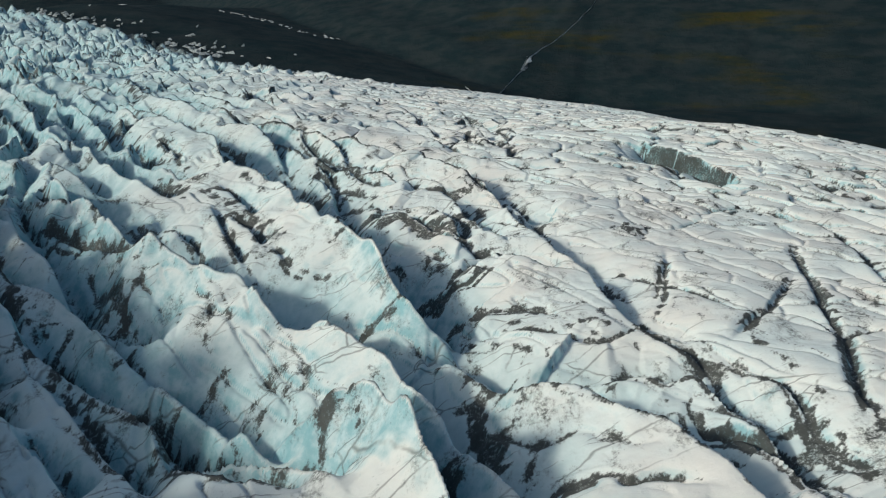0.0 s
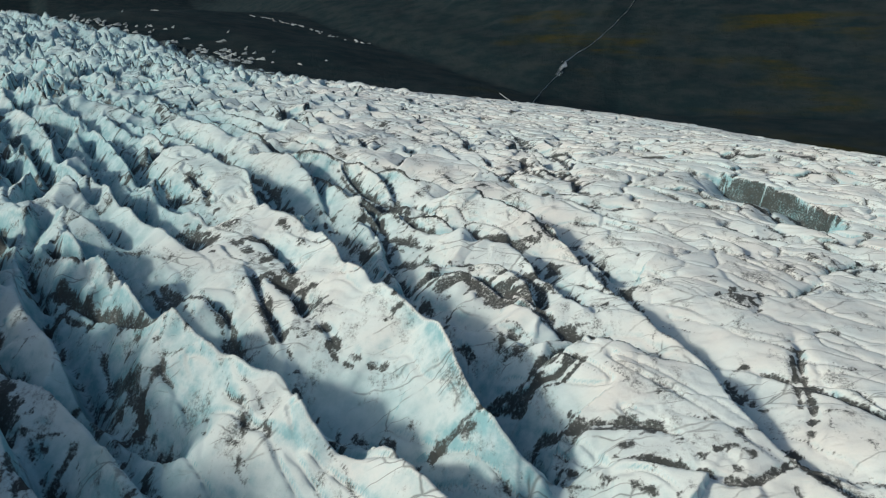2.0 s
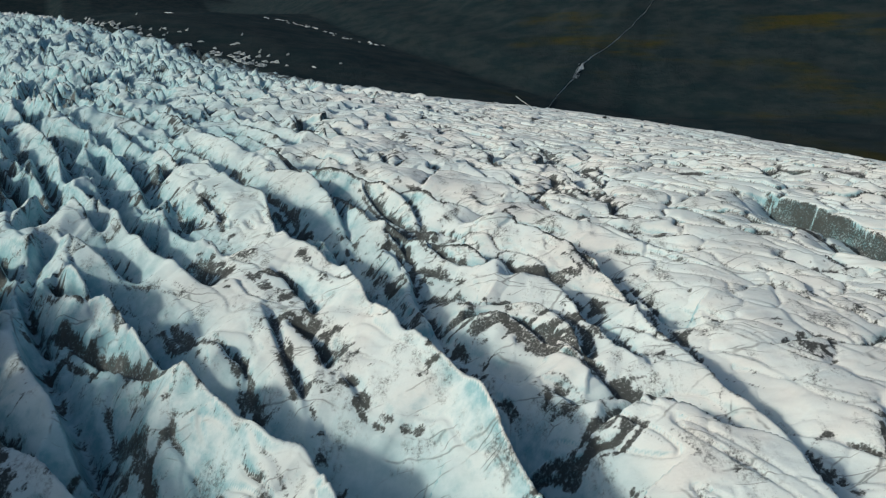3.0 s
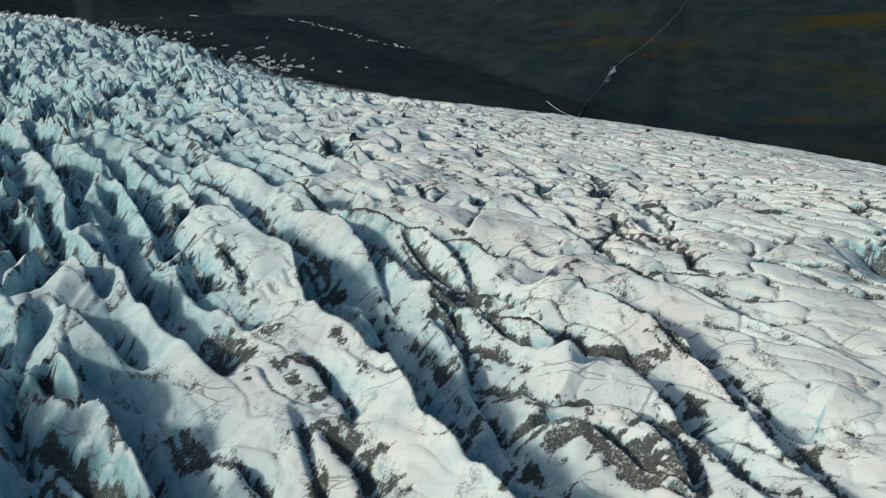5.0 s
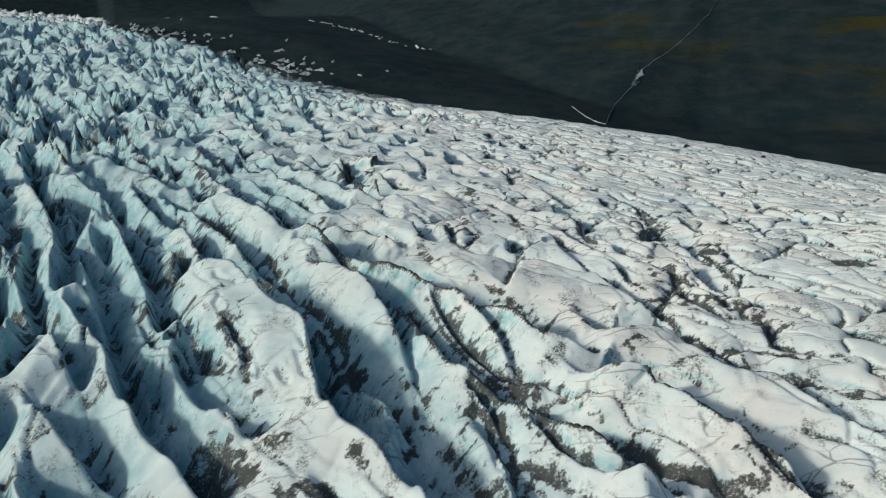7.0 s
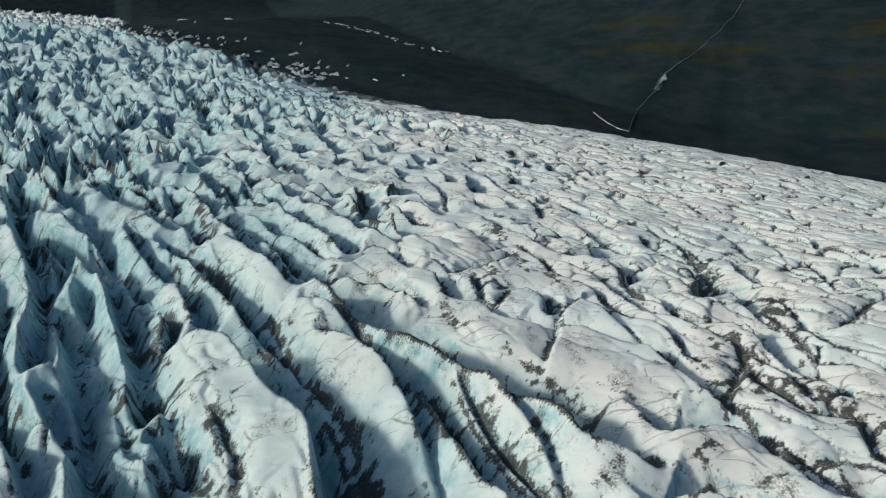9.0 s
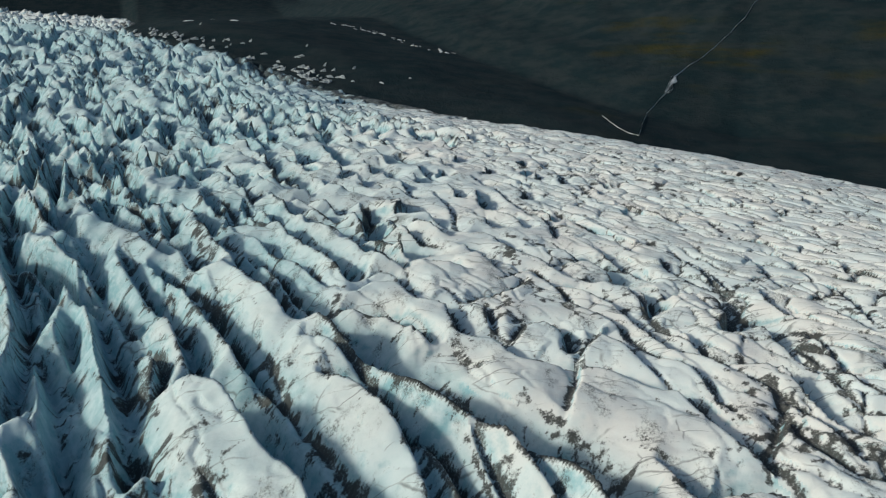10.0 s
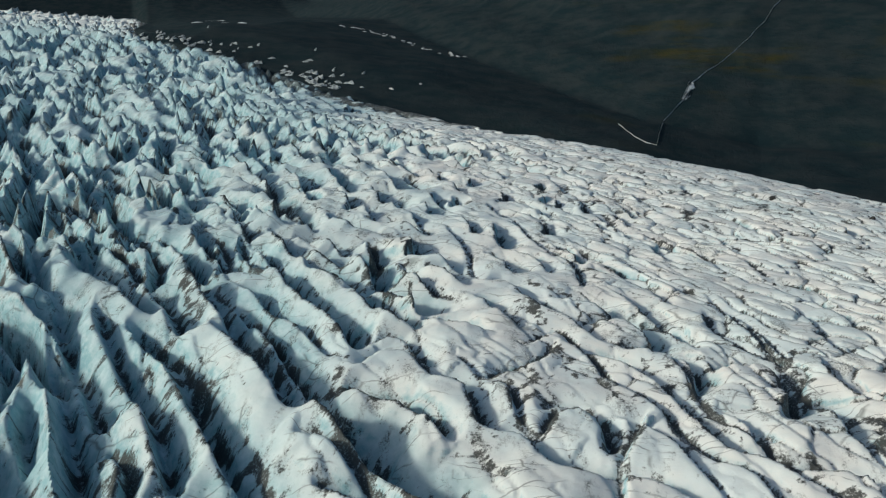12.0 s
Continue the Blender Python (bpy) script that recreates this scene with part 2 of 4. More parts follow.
edge(0.77, 2.4, 0, 0.95, (52.7, 103.0), (48.3, 90.4), (44.5, 78.3), (42.1, 68.8), (39.1, 61.2), (37.1, 54.9), (36.9, 52.2))
edge(0.77, 2.4, 0, 0.75, (31.7, 98.6), (28.6, 89.2), (26.0, 81.3), (23.3, 75.5))
edge(0.66, 2.4, 0, 0.75, (46.7, 90.3), (39.2, 79.9), (33.1, 73.2), (29.0, 68.9))
edge(1.1, 4, 0.375, 0.85, (40.5, 115.9), (50.8, 120.3), (58.7, 116.0), (62.4, 108.6), (58.0, 87.8))
edge(1.1, 4, 0.375, 0.85, (24.5, 107.8), (31.3, 110.1), (37.5, 109.3), (45.4, 116.4))
edge(8, 14.4, 3.75, 0.25, (-69.4, 121.9), (-60.1, 112.0), (-53.7, 106.7), (-47.0, 99.6), (-41.9, 95.4), (-37.3, 91.4), (-31.4, 86.3), (-28.3, 83.5), (-24.6, 81.8), (-22.3, 78.4), (-20.5, 75.8), (-16.9, 72.6), (-14.3, 70.3))
edge(9.6, 14.4, 0, 0.35, (-68.3, 105.9), (-60.5, 97.8), (-54.0, 92.0), (-49.9, 86.7), (-45.7, 83.2), (-41.4, 80.0), (-36.5, 76.3), (-32.9, 73.6))
edge(10.4, 20.8, 3.75, 0.25, (-40.0, 139.4), (-34.8, 135.6), (-27.4, 120.2), (-22.7, 110.7), (-17.4, 102.9), (-12.9, 96.1), (-10.3, 92.5), (-7.9, 87.0), (-6.3, 82.2), (-4.9, 78.0), (-2.3, 74.5), (0.2, 72.8), (1.6, 70.2))
edge(6.4, 14.4, 1.88, 0.35, (-31.1, 140.3), (-26.2, 139.5), (-21.1, 128.9), (-19.5, 122.0), (-15.4, 112.4), (-10.8, 107.5), (-6.6, 101.5), (-5.9, 97.4))
edge(1.65, 4.8, 0.625, 0.75, (-13.5, 75.0), (-11.7, 76.4), (-8.3, 77.0), (-5.8, 77.5), (-3.5, 76.4), (-1.2, 74.9), (2.3, 73.9))
edge(1.65, 6.4, 0.625, 1, (-12.4, 111.8), (-7.2, 113.0), (-3.6, 108.1), (0.4, 105.1), (3.3, 100.9), (6.1, 97.6), (8.0, 94.6), (11.4, 93.6))
edge(4, 9.6, 0.625, 0.45, (-6.0, 98.4), (-2.1, 99.2), (0.8, 95.5), (5.2, 96.3), (8.6, 94.6), (13.2, 91.3), (17.0, 88.8), (19.5, 86.3), (20.1, 79.9), (21.4, 75.3), (21.7, 73.2))
edge(4.8, 12.8, 0.625, 0.45, (6.4, 133.5), (9.1, 127.5), (11.4, 116.7), (13.3, 107.9), (15.3, 101.8), (16.1, 97.7), (18.9, 92.9), (20.2, 88.4), (21.5, 83.5), (22.1, 80.0))
edge(1.65, 4.8, 0.375, 0.95, (-6.7, 89.8), (-3.1, 91.0), (-1.0, 88.9), (1.9, 89.0), (4.2, 89.0), (7.6, 92.5))
edge(1.32, 4.8, 0.375, 1, (-0.3, 84.0), (1.6, 82.2), (3.9, 80.6), (6.7, 79.8), (10.0, 79.0), (11.8, 76.7))
edge(1.65, 6.4, 0.625, 0.65, (-4.5, 130.6), (0.7, 128.8), (2.6, 122.0), (4.2, 114.0), (6.9, 112.4), (8.7, 105.8), (9.0, 99.9))
edge(1.65, 6.4, 0.625, 0.55, (-3.2, 118.2), (0.0, 119.5), (1.9, 113.8), (3.4, 107.8), (2.8, 102.3))
edge(8, 16, 2.5, 0.35, (-39.8, 142.5), (-35.1, 139.3), (-30.9, 133.1), (-28.3, 125.8), (-26.3, 120.7), (-23.1, 115.2), (-19.2, 110.5), (-15.8, 107.2), (-11.6, 105.0), (-7.5, 100.4))
edge(4, 11.2, 0.625, 0.65, (-31.9, 144.2), (-25.2, 143.1), (-22.4, 137.8), (-21.4, 129.0), (-18.1, 125.1), (-13.4, 121.7), (-11.0, 118.4), (-6.1, 118.3), (-2.6, 117.5), (-0.2, 114.1), (1.9, 110.5), (2.5, 106.2), (4.0, 102.5))
edge(3.2, 8, 0.625, 0.95, (-16.5, 113.7), (-12.9, 115.0), (-9.9, 115.8), (-6.5, 114.5), (-3.5, 110.9), (-1.8, 108.3), (0.9, 106.1), (2.4, 103.8))
edge(4.8, 12.8, 0.625, 0.45, (-6.7, 125.0), (-2.5, 126.8), (1.0, 123.9), (2.7, 119.8), (3.5, 115.5), (5.1, 112.7), (6.3, 109.1), (7.4, 104.3), (7.9, 102.9))
edge(1.65, 6.4, 0.375, 0.95, (-5.3, 150.7), (-1.3, 148.0), (1.4, 144.3), (3.6, 139.0), (5.6, 134.2), (7.5, 129.9), (10.8, 124.8), (12.4, 117.9))
edge(4.8, 12.8, 0.625, 0.45, (6.7, 132.4), (10.3, 132.9), (11.5, 127.2), (13.2, 122.3), (14.9, 116.8), (18.0, 114.6), (23.5, 114.8))
edge(3.2, 9.6, 0.625, 0.75, (4.8, 155.5), (11.4, 154.1), (14.9, 147.9), (19.1, 140.8), (23.3, 136.3), (26.5, 132.1), (29.3, 126.9))
edge(1.65, 6.4, 0.375, 0.85, (13.8, 117.0), (15.2, 113.1), (15.2, 107.7), (16.9, 104.7))
edge(1.65, 6.4, 0.375, 1, (-22.9, 144.8), (-18.8, 146.4), (-16.2, 139.8), (-11.7, 136.8), (-7.2, 135.7), (-3.3, 131.4), (0.7, 130.4), (4.1, 126.6))
edge(1.1, 4.8, 0.375, 0.95, (2.7, 263.7), (7.0, 241.1), (10.6, 214.4), (18.0, 212.1), (19.8, 191.7), (26.5, 187.6))
edge(1.1, 4.8, 0.375, 0.95, (-1.8, 179.7), (2.8, 166.7), (5.3, 158.6), (11.8, 159.6), (17.6, 157.8), (24.0, 156.2))
edge(9.6, 14.4, 2.5, 0.35, (-76.6, 170.8), (-69.4, 171.7), (-63.0, 167.2), (-56.8, 160.0), (-50.2, 155.0), (-46.6, 146.7), (-43.0, 137.9), (-39.1, 132.9), (-34.4, 128.6), (-31.4, 124.6), (-28.7, 121.1))
edge(8, 16, 2.5, 0.25, (-47.9, 155.4), (-43.1, 148.8), (-38.3, 143.8), (-33.8, 138.1), (-30.1, 131.1), (-27.1, 125.2), (-24.1, 121.6))
edge(4, 9.6, 0.625, 0.85, (-29.0, 147.6), (-24.3, 141.6), (-22.1, 136.2), (-21.3, 132.2), (-18.4, 130.6), (-15.1, 127.5), (-12.6, 124.5))
edge(4.8, 11.2, 2.5, 0.85, (-63.5, 187.8), (-56.8, 186.6), (-49.8, 179.2), (-43.9, 170.0), (-38.7, 166.4), (-33.2, 157.3), (-28.4, 149.7), (-24.6, 145.9), (-21.0, 142.4), (-17.7, 140.4), (-14.7, 137.3), (-10.1, 133.7), (-7.1, 130.2), (-4.3, 128.0), (-1.8, 125.0))
edge(3.2, 8, 0.625, 0.95, (-36.2, 172.6), (-30.4, 160.7), (-26.6, 154.2), (-22.6, 148.6), (-19.7, 147.6), (-16.9, 146.6), (-15.0, 142.9))
edge(6.4, 14.4, 2.5, 0.65, (-14.0, 150.4), (-10.7, 147.3), (-4.6, 147.6), (-3.6, 145.0), (-0.8, 142.9), (0.6, 140.7), (3.6, 137.8), (6.9, 135.1), (9.5, 129.9), (9.5, 125.8))
edge(3.2, 8, 0.625, 0.55, (1.0, 158.9), (4.5, 157.8), (6.4, 153.3), (8.9, 152.2), (14.5, 152.3), (20.8, 151.1), (24.9, 150.3))
edge(1.32, 4.8, 0.375, 1, (6.6, 194.1), (5.7, 179.1), (8.6, 172.4), (11.8, 168.6), (16.1, 169.2), (15.3, 161.5), (20.3, 158.8), (22.1, 154.4))
edge(1.1, 4.8, 0.375, 0.85, (12.0, 211.3), (15.9, 199.2), (16.5, 186.2), (21.4, 183.9), (26.9, 179.3), (37.1, 177.5))
edge(1.1, 4.8, 0.375, 0.85, (24.3, 196.5), (35.6, 208.9), (40.2, 204.5), (44.2, 193.5))
edge(8, 11.2, 1.25, 0.25, (-104.1, 181.3), (-94.7, 173.2), (-85.0, 160.6), (-76.8, 149.1), (-71.1, 141.3), (-66.5, 134.6), (-62.9, 131.0))
edge(9.6, 11.2, 2.5, 0.25, (-76.5, 148.2), (-70.1, 139.9), (-63.7, 132.7), (-59.7, 128.4), (-55.0, 125.1), (-50.6, 120.6), (-49.2, 118.6))
edge(8, 11.2, 1.25, 0.35, (-77.1, 131.2), (-74.1, 130.7), (-70.0, 128.5), (-64.1, 124.1), (-58.0, 119.6), (-56.5, 118.4))
edge(8, 11.2, 2.5, 0.25, (-69.5, 147.5), (-65.0, 145.5), (-60.7, 139.4), (-55.7, 134.5), (-52.2, 134.1), (-50.1, 130.3))
edge(8, 9.6, 1.25, 0.35, (-135.8, 214.6), (-122.2, 202.8), (-108.0, 185.5), (-98.0, 172.1), (-89.8, 157.0))
edge(8, 9.6, 1.25, 0.35, (-122.6, 221.6), (-106.9, 204.4), (-92.7, 183.7), (-83.6, 171.0), (-76.3, 160.9), (-70.2, 150.8))
edge(6.4, 9.6, 1.25, 0.45, (-112.1, 220.1), (-97.7, 203.3), (-87.9, 193.4), (-81.9, 187.8), (-73.9, 177.1), (-69.3, 175.7))
edge(6.4, 9.6, 1.25, 0.55, (-101.3, 212.7), (-92.7, 208.2), (-82.8, 199.9), (-75.3, 190.2), (-66.8, 179.4), (-59.6, 173.1), (-52.8, 163.1))
edge(6.4, 9.6, 1.25, 0.65, (-92.0, 230.7), (-82.9, 221.6), (-74.7, 213.5), (-68.4, 205.9), (-61.6, 195.3), (-55.6, 189.8))
edge(4.8, 8, 1.25, 0.65, (-72.4, 191.3), (-64.1, 180.3), (-58.0, 171.0), (-52.6, 165.4), (-47.2, 158.4), (-43.5, 150.4), (-39.6, 146.5), (-35.2, 145.8))
edge(9.6, 14.4, 3.75, 0.95, (-65.2, 196.1), (-61.0, 194.8), (-55.6, 189.2), (-50.7, 184.2), (-44.8, 179.9), (-39.1, 174.3), (-34.1, 170.8), (-29.7, 168.9), (-25.4, 165.7), (-21.5, 162.8), (-18.0, 158.0), (-13.5, 155.8), (-10.4, 153.6))
edge(3.2, 8, 0.625, 0.75, (-59.1, 208.6), (-56.2, 214.5), (-51.8, 214.3), (-47.4, 207.8), (-42.1, 206.4), (-38.9, 196.8), (-33.2, 195.8), (-29.3, 190.1), (-25.0, 189.1), (-17.4, 188.8), (-10.5, 184.7), (-5.9, 183.9), (-4.0, 177.8), (-0.8, 172.7), (1.3, 168.1), (3.0, 164.9))
edge(1.65, 6.4, 0.375, 0.95, (-33.2, 222.7), (-29.0, 230.0), (-24.3, 222.1), (-20.2, 213.4), (-14.4, 209.1), (-11.4, 199.4), (-8.3, 195.5), (-3.7, 192.3), (-1.4, 183.5), (0.3, 177.4))
edge(1.1, 3.2, 0.25, 0.95, (-35.1, 206.3), (-33.6, 200.0), (-30.6, 197.1), (-28.0, 202.7), (-24.2, 203.8), (-21.9, 199.3), (-21.5, 192.5))
edge(4, 9.6, 0.625, 0.55, (-6.7, 207.9), (-3.0, 207.5), (-0.8, 199.1), (3.6, 195.6), (9.2, 194.5), (11.0, 187.1), (12.7, 180.8), (14.7, 176.7), (17.8, 173.2))
edge(1.65, 6.4, 0.375, 0.95, (-10.9, 226.9), (-8.3, 220.5), (-6.7, 208.4), (-2.1, 201.7), (1.1, 195.4), (6.0, 188.4), (9.5, 182.2), (11.2, 176.5), (12.3, 170.2))
edge(1.65, 6.4, 0.375, 0.65, (4.0, 214.1), (10.6, 217.3), (11.8, 207.2), (14.4, 197.9), (19.8, 194.4), (23.8, 187.5))
edge(1.1, 4.8, 0.375, 0.65, (18.6, 232.0), (27.9, 240.9), (32.4, 234.7), (31.3, 215.7), (33.3, 210.0))
edge(3.2, 8, 0.625, 0.75, (-37.3, 246.7), (-32.0, 244.0), (-25.6, 237.3), (-14.6, 239.7), (-11.8, 230.0), (-9.1, 223.2))
edge(4.8, 9.6, 0.625, 0.65, (-13.6, 170.3), (-10.6, 167.1), (-8.7, 162.8), (-5.7, 162.3), (-0.3, 164.3), (2.9, 160.7), (4.1, 157.2))
edge(8, 9.6, 1.88, 0.35, (-102.1, 180.2), (-95.0, 174.1), (-87.8, 167.4), (-80.9, 160.5), (-76.1, 155.5), (-70.9, 149.3), (-65.5, 143.5))
edge(9.6, 9.6, 1.88, 0.35, (-114.6, 207.6), (-100.6, 193.2), (-88.1, 178.1), (-79.4, 166.6), (-73.2, 159.9))
edge(8, 9.6, 1.88, 0.35, (-71.4, 153.3), (-65.5, 148.7), (-61.9, 144.3))
edge(8, 9.6, 1.88, 0.35, (-88.1, 157.4), (-84.6, 154.6), (-77.0, 147.9), (-71.2, 142.3))
edge(6.4, 9.6, 1.88, 0.35, (-103.5, 212.0), (-98.0, 210.4), (-89.7, 203.1), (-82.4, 196.6), (-73.1, 187.0), (-66.1, 178.8), (-61.2, 174.7))
edge(6.4, 9.6, 1.88, 0.55, (-103.6, 229.9), (-101.5, 236.1), (-88.7, 222.2), (-80.0, 210.1), (-72.8, 202.9), (-64.8, 194.5))
edge(8, 9.6, 1.88, 0.55, (-90.4, 226.0), (-81.3, 213.2), (-75.0, 208.5), (-68.2, 201.5), (-63.6, 203.0))
edge(6.4, 9.6, 1.25, 0.55, (-102.5, 263.4), (-92.8, 254.3), (-83.5, 240.8), (-74.5, 229.7), (-67.8, 223.8), (-61.8, 214.6))
edge(3.2, 6.4, 0.625, 0.65, (-60.9, 218.5), (-55.6, 220.6), (-50.7, 215.4), (-47.2, 211.2))
edge(1.65, 4.8, 0.625, 0.75, (-42.6, 206.0), (-38.2, 209.3), (-35.6, 207.8), (-34.1, 199.2))
edge(3.2, 6.4, 0.625, 0.65, (-30.4, 202.4), (-27.3, 204.7), (-22.7, 201.9), (-22.4, 193.6))
edge(1.65, 4.8, 0.375, 0.95, (-45.4, 217.3), (-40.1, 210.6), (-36.0, 213.7), (-30.8, 219.3), (-28.1, 227.1))
edge(3.2, 8, 0.625, 0.95, (-28.1, 226.7), (-23.4, 223.4), (-18.1, 220.5), (-13.3, 215.7), (-10.1, 209.2), (-7.6, 201.8), (-5.5, 198.1), (-0.3, 196.6), (2.4, 192.3))
edge(4, 8, 0.625, 0.65, (-17.6, 226.4), (-11.9, 227.0), (-6.9, 223.9), (-8.0, 213.3))
edge(4.8, 9.6, 0.625, 1, (-5.4, 222.1), (0.5, 224.8), (5.9, 225.1), (6.2, 216.8), (2.7, 208.9))
edge(4.8, 11.2, 0.625, 0.55, (4.4, 216.4), (8.8, 217.4), (11.8, 214.3), (11.1, 205.8), (14.5, 202.1))
edge(4.8, 9.6, 0.625, 0.75, (-31.5, 248.9), (-27.0, 247.3), (-20.3, 246.6), (-15.5, 239.1), (-12.3, 231.9), (-13.4, 226.0))
edge(3.2, 8, 0.625, 0.95, (-44.8, 254.6), (-38.7, 253.2), (-32.4, 241.9), (-27.0, 237.8), (-23.1, 230.8), (-18.5, 227.3))
edge(1.65, 6.4, 0.375, 0.75, (-26.6, 292.2), (-19.7, 285.2), (-13.3, 278.6), (-6.7, 268.2), (0.3, 259.2), (6.4, 250.8), (8.7, 239.0), (10.6, 229.0))
edge(1.32, 4.8, 0.375, 0.85, (10.2, 267.3), (18.3, 262.3), (20.7, 252.0), (21.5, 239.6), (27.0, 232.6))
edge(1.65, 6.4, 0.375, 0.75, (-59.3, 292.5), (-50.9, 274.3), (-47.6, 257.9), (-42.1, 252.3))
edge(1.65, 6.4, 0.375, 0.75, (-42.4, 308.1), (-35.2, 287.3), (-30.8, 279.1), (-25.5, 272.2), (-23.3, 256.5))
edge(8, 9.6, 1.88, 0.45, (-126.6, 217.7), (-119.7, 214.5), (-110.3, 207.6), (-100.6, 198.1), (-93.1, 190.0), (-86.9, 183.1))
edge(8, 9.6, 1.88, 0.45, (-103.3, 215.0), (-93.1, 206.5), (-84.5, 199.3), (-79.4, 192.4), (-75.7, 189.0), (-69.1, 181.7), (-62.5, 174.8))
edge(6.4, 9.6, 1.25, 0.55, (-87.8, 216.3), (-81.4, 211.3), (-75.6, 206.8), (-71.1, 202.4), (-66.6, 195.3), (-62.0, 193.5))
edge(6.4, 9.6, 1.25, 0.55, (-68.0, 203.3), (-63.7, 201.0), (-60.0, 197.1), (-56.1, 192.2), (-52.6, 190.4), (-49.4, 186.2))
edge(6.4, 9.6, 1.25, 0.45, (-140.7, 252.2), (-126.8, 240.0), (-116.9, 232.5), (-105.0, 221.0), (-97.5, 215.5))
edge(6.4, 9.6, 1.25, 0.45, (-123.6, 260.1), (-112.6, 250.3), (-101.3, 238.7), (-93.1, 231.5), (-86.4, 222.0))
edge(4.8, 8, 1.25, 0.55, (-93.8, 238.0), (-87.3, 233.7), (-79.1, 224.6), (-73.6, 221.1), (-67.1, 213.7), (-63.3, 210.6))
edge(6.98, 20, 0, 1, (60.3, 140.6), (59.4, 151.8), (58.3, 158.3), (54.9, 165.6), (50.3, 174.4), (49.1, 177.9))
edge(4.8, 11.2, 1.25, 0.35, (-41.3, 146.4), (-34.0, 139.6), (-26.3, 122.8), (-20.6, 112.4))
edge(4.8, 11.2, 1.25, 0.45, (-58.7, 180.2), (-49.2, 176.2), (-38.7, 160.6), (-30.3, 137.9), (-22.4, 123.2), (-17.6, 111.1))
edge(3.2, 8, 0.625, 0.55, (-42.0, 187.6), (-30.1, 169.4), (-23.0, 157.2), (-18.1, 137.1), (-10.9, 129.6), (-2.5, 130.8), (1.7, 127.5))
edge(1.65, 6.4, 0.625, 0.75, (2.1, 167.2), (9.4, 155.4), (16.7, 153.8), (21.0, 149.0), (31.1, 145.3))
edge(1.32, 6.4, 0.5, 0.65, (-22.4, 172.2), (-16.5, 201.6), (-6.4, 182.4), (0.8, 171.2), (9.8, 187.4), (19.8, 183.9))
edge(1.65, 6.4, 0.5, 0.75, (-7.4, 107.6), (-4.0, 111.9), (0.5, 108.0), (3.9, 101.6), (7.8, 98.2))
# < edges


STAINS = []


def stain(x0, y0, x1, y1, width):
    """A smear of black ash on the ice, along a line."""
    STAINS.append((x0, y0, x1, y1, width))


# stains >
stain(-53.8, 131.7, -27.3, 108.4, 2.4)
stain(-35.8, 113.0, -24.1, 101.7, 2.1)
stain(-16.8, 104.0, -13.6, 114.2, 1.3)
stain(-15.1, 97.6, -11.8, 106.5, 2.4)
stain(-55.2, 111.0, -52.5, 102.7, 1.4)
stain(-40.7, 88.8, -40.5, 88.5, 0.6)
stain(-4.3, 158.5, 2.0, 159.0, 2.2)
stain(-6.0, 114.5, 1.4, 109.3, 1.9)
stain(4.0, 135.3, 6.6, 121.1, 1.7)
stain(-0.3, 87.9, 3.6, 93.4, 2.2)
stain(4.0, 84.4, 4.5, 79.6, 0.8)
stain(9.3, 105.6, 11.5, 105.1, 1.4)
stain(11.6, 84.1, 12.6, 83.7, 0.8)
stain(49.9, 171.0, 61.7, 134.1, 2.4)
stain(28.1, 115.4, 30.9, 104.3, 2.4)
stain(7.7, 76.5, 21.3, 72.9, 1.7)
stain(16.0, 71.9, 19.7, 71.7, 1.1)
stain(1.1, 78.3, 10.6, 68.6, 0.5)
stain(-7.8, 65.4, -4.2, 55.0, 0.5)
stain(-7.5, 56.9, -7.0, 53.7, 0.9)
stain(-11.8, 73.6, -8.8, 69.8, 0.7)
stain(21.7, 56.3, 25.0, 49.5, 1.0)
stain(2.8, 67.9, 4.5, 57.7, 0.7)
stain(53.0, 101.6, 45.4, 75.7, 0.8)
stain(43.9, 72.8, 37.0, 52.3, 0.7)
stain(32.3, 73.6, 35.1, 58.9, 1.0)
stain(32.5, 61.2, 33.9, 51.8, 1.1)
stain(-30.5, 63.9, -21.7, 51.2, 1.9)
stain(-53.4, 82.6, -43.1, 71.8, 2.4)
stain(-20.8, 56.3, -13.7, 52.0, 1.5)
stain(-26.4, 79.6, -24.2, 74.3, 0.6)
stain(-41.1, 169.9, -33.6, 159.0, 1.9)
stain(32.7, 235.6, 38.5, 206.5, 2.4)
stain(6.6, 179.6, 19.6, 168.3, 2.3)
stain(-35.8, 247.8, -23.3, 205.0, 2.4)
stain(-72.7, 255.5, -55.0, 230.4, 2.4)
stain(-113.1, 257.8, -90.1, 215.4, 2.4)
stain(-79.6, 174.7, -54.0, 140.0, 1.9)
stain(-54.0, 140.0, -38.2, 121.2, 2.4)
stain(-37.7, 129.5, -29.1, 117.7, 1.8)
stain(-44.7, 118.7, -47.3, 124.0, 0.9)
stain(-67.6, 284.4, -56.3, 232.5, 2.4)
stain(-13.7, 221.8, -7.3, 245.1, 2.3)
stain(-22.4, 174.6, -16.5, 170.2, 2.0)
stain(-4.3, 162.3, -5.4, 150.5, 1.4)
stain(-1.8, 149.2, -1.4, 141.5, 0.9)
stain(1.4, 194.7, 7.1, 167.8, 1.9)
stain(14.0, 178.5, 14.9, 170.6, 1.6)
stain(0.3, 177.8, 14.0, 170.6, 1.4)
stain(-18.1, 145.6, -6.8, 138.2, 0.8)
stain(4.1, 131.9, 7.1, 123.0, 1.1)
stain(6.2, 125.8, 7.4, 120.4, 1.1)
stain(-14.3, 120.1, -5.0, 121.9, 1.1)
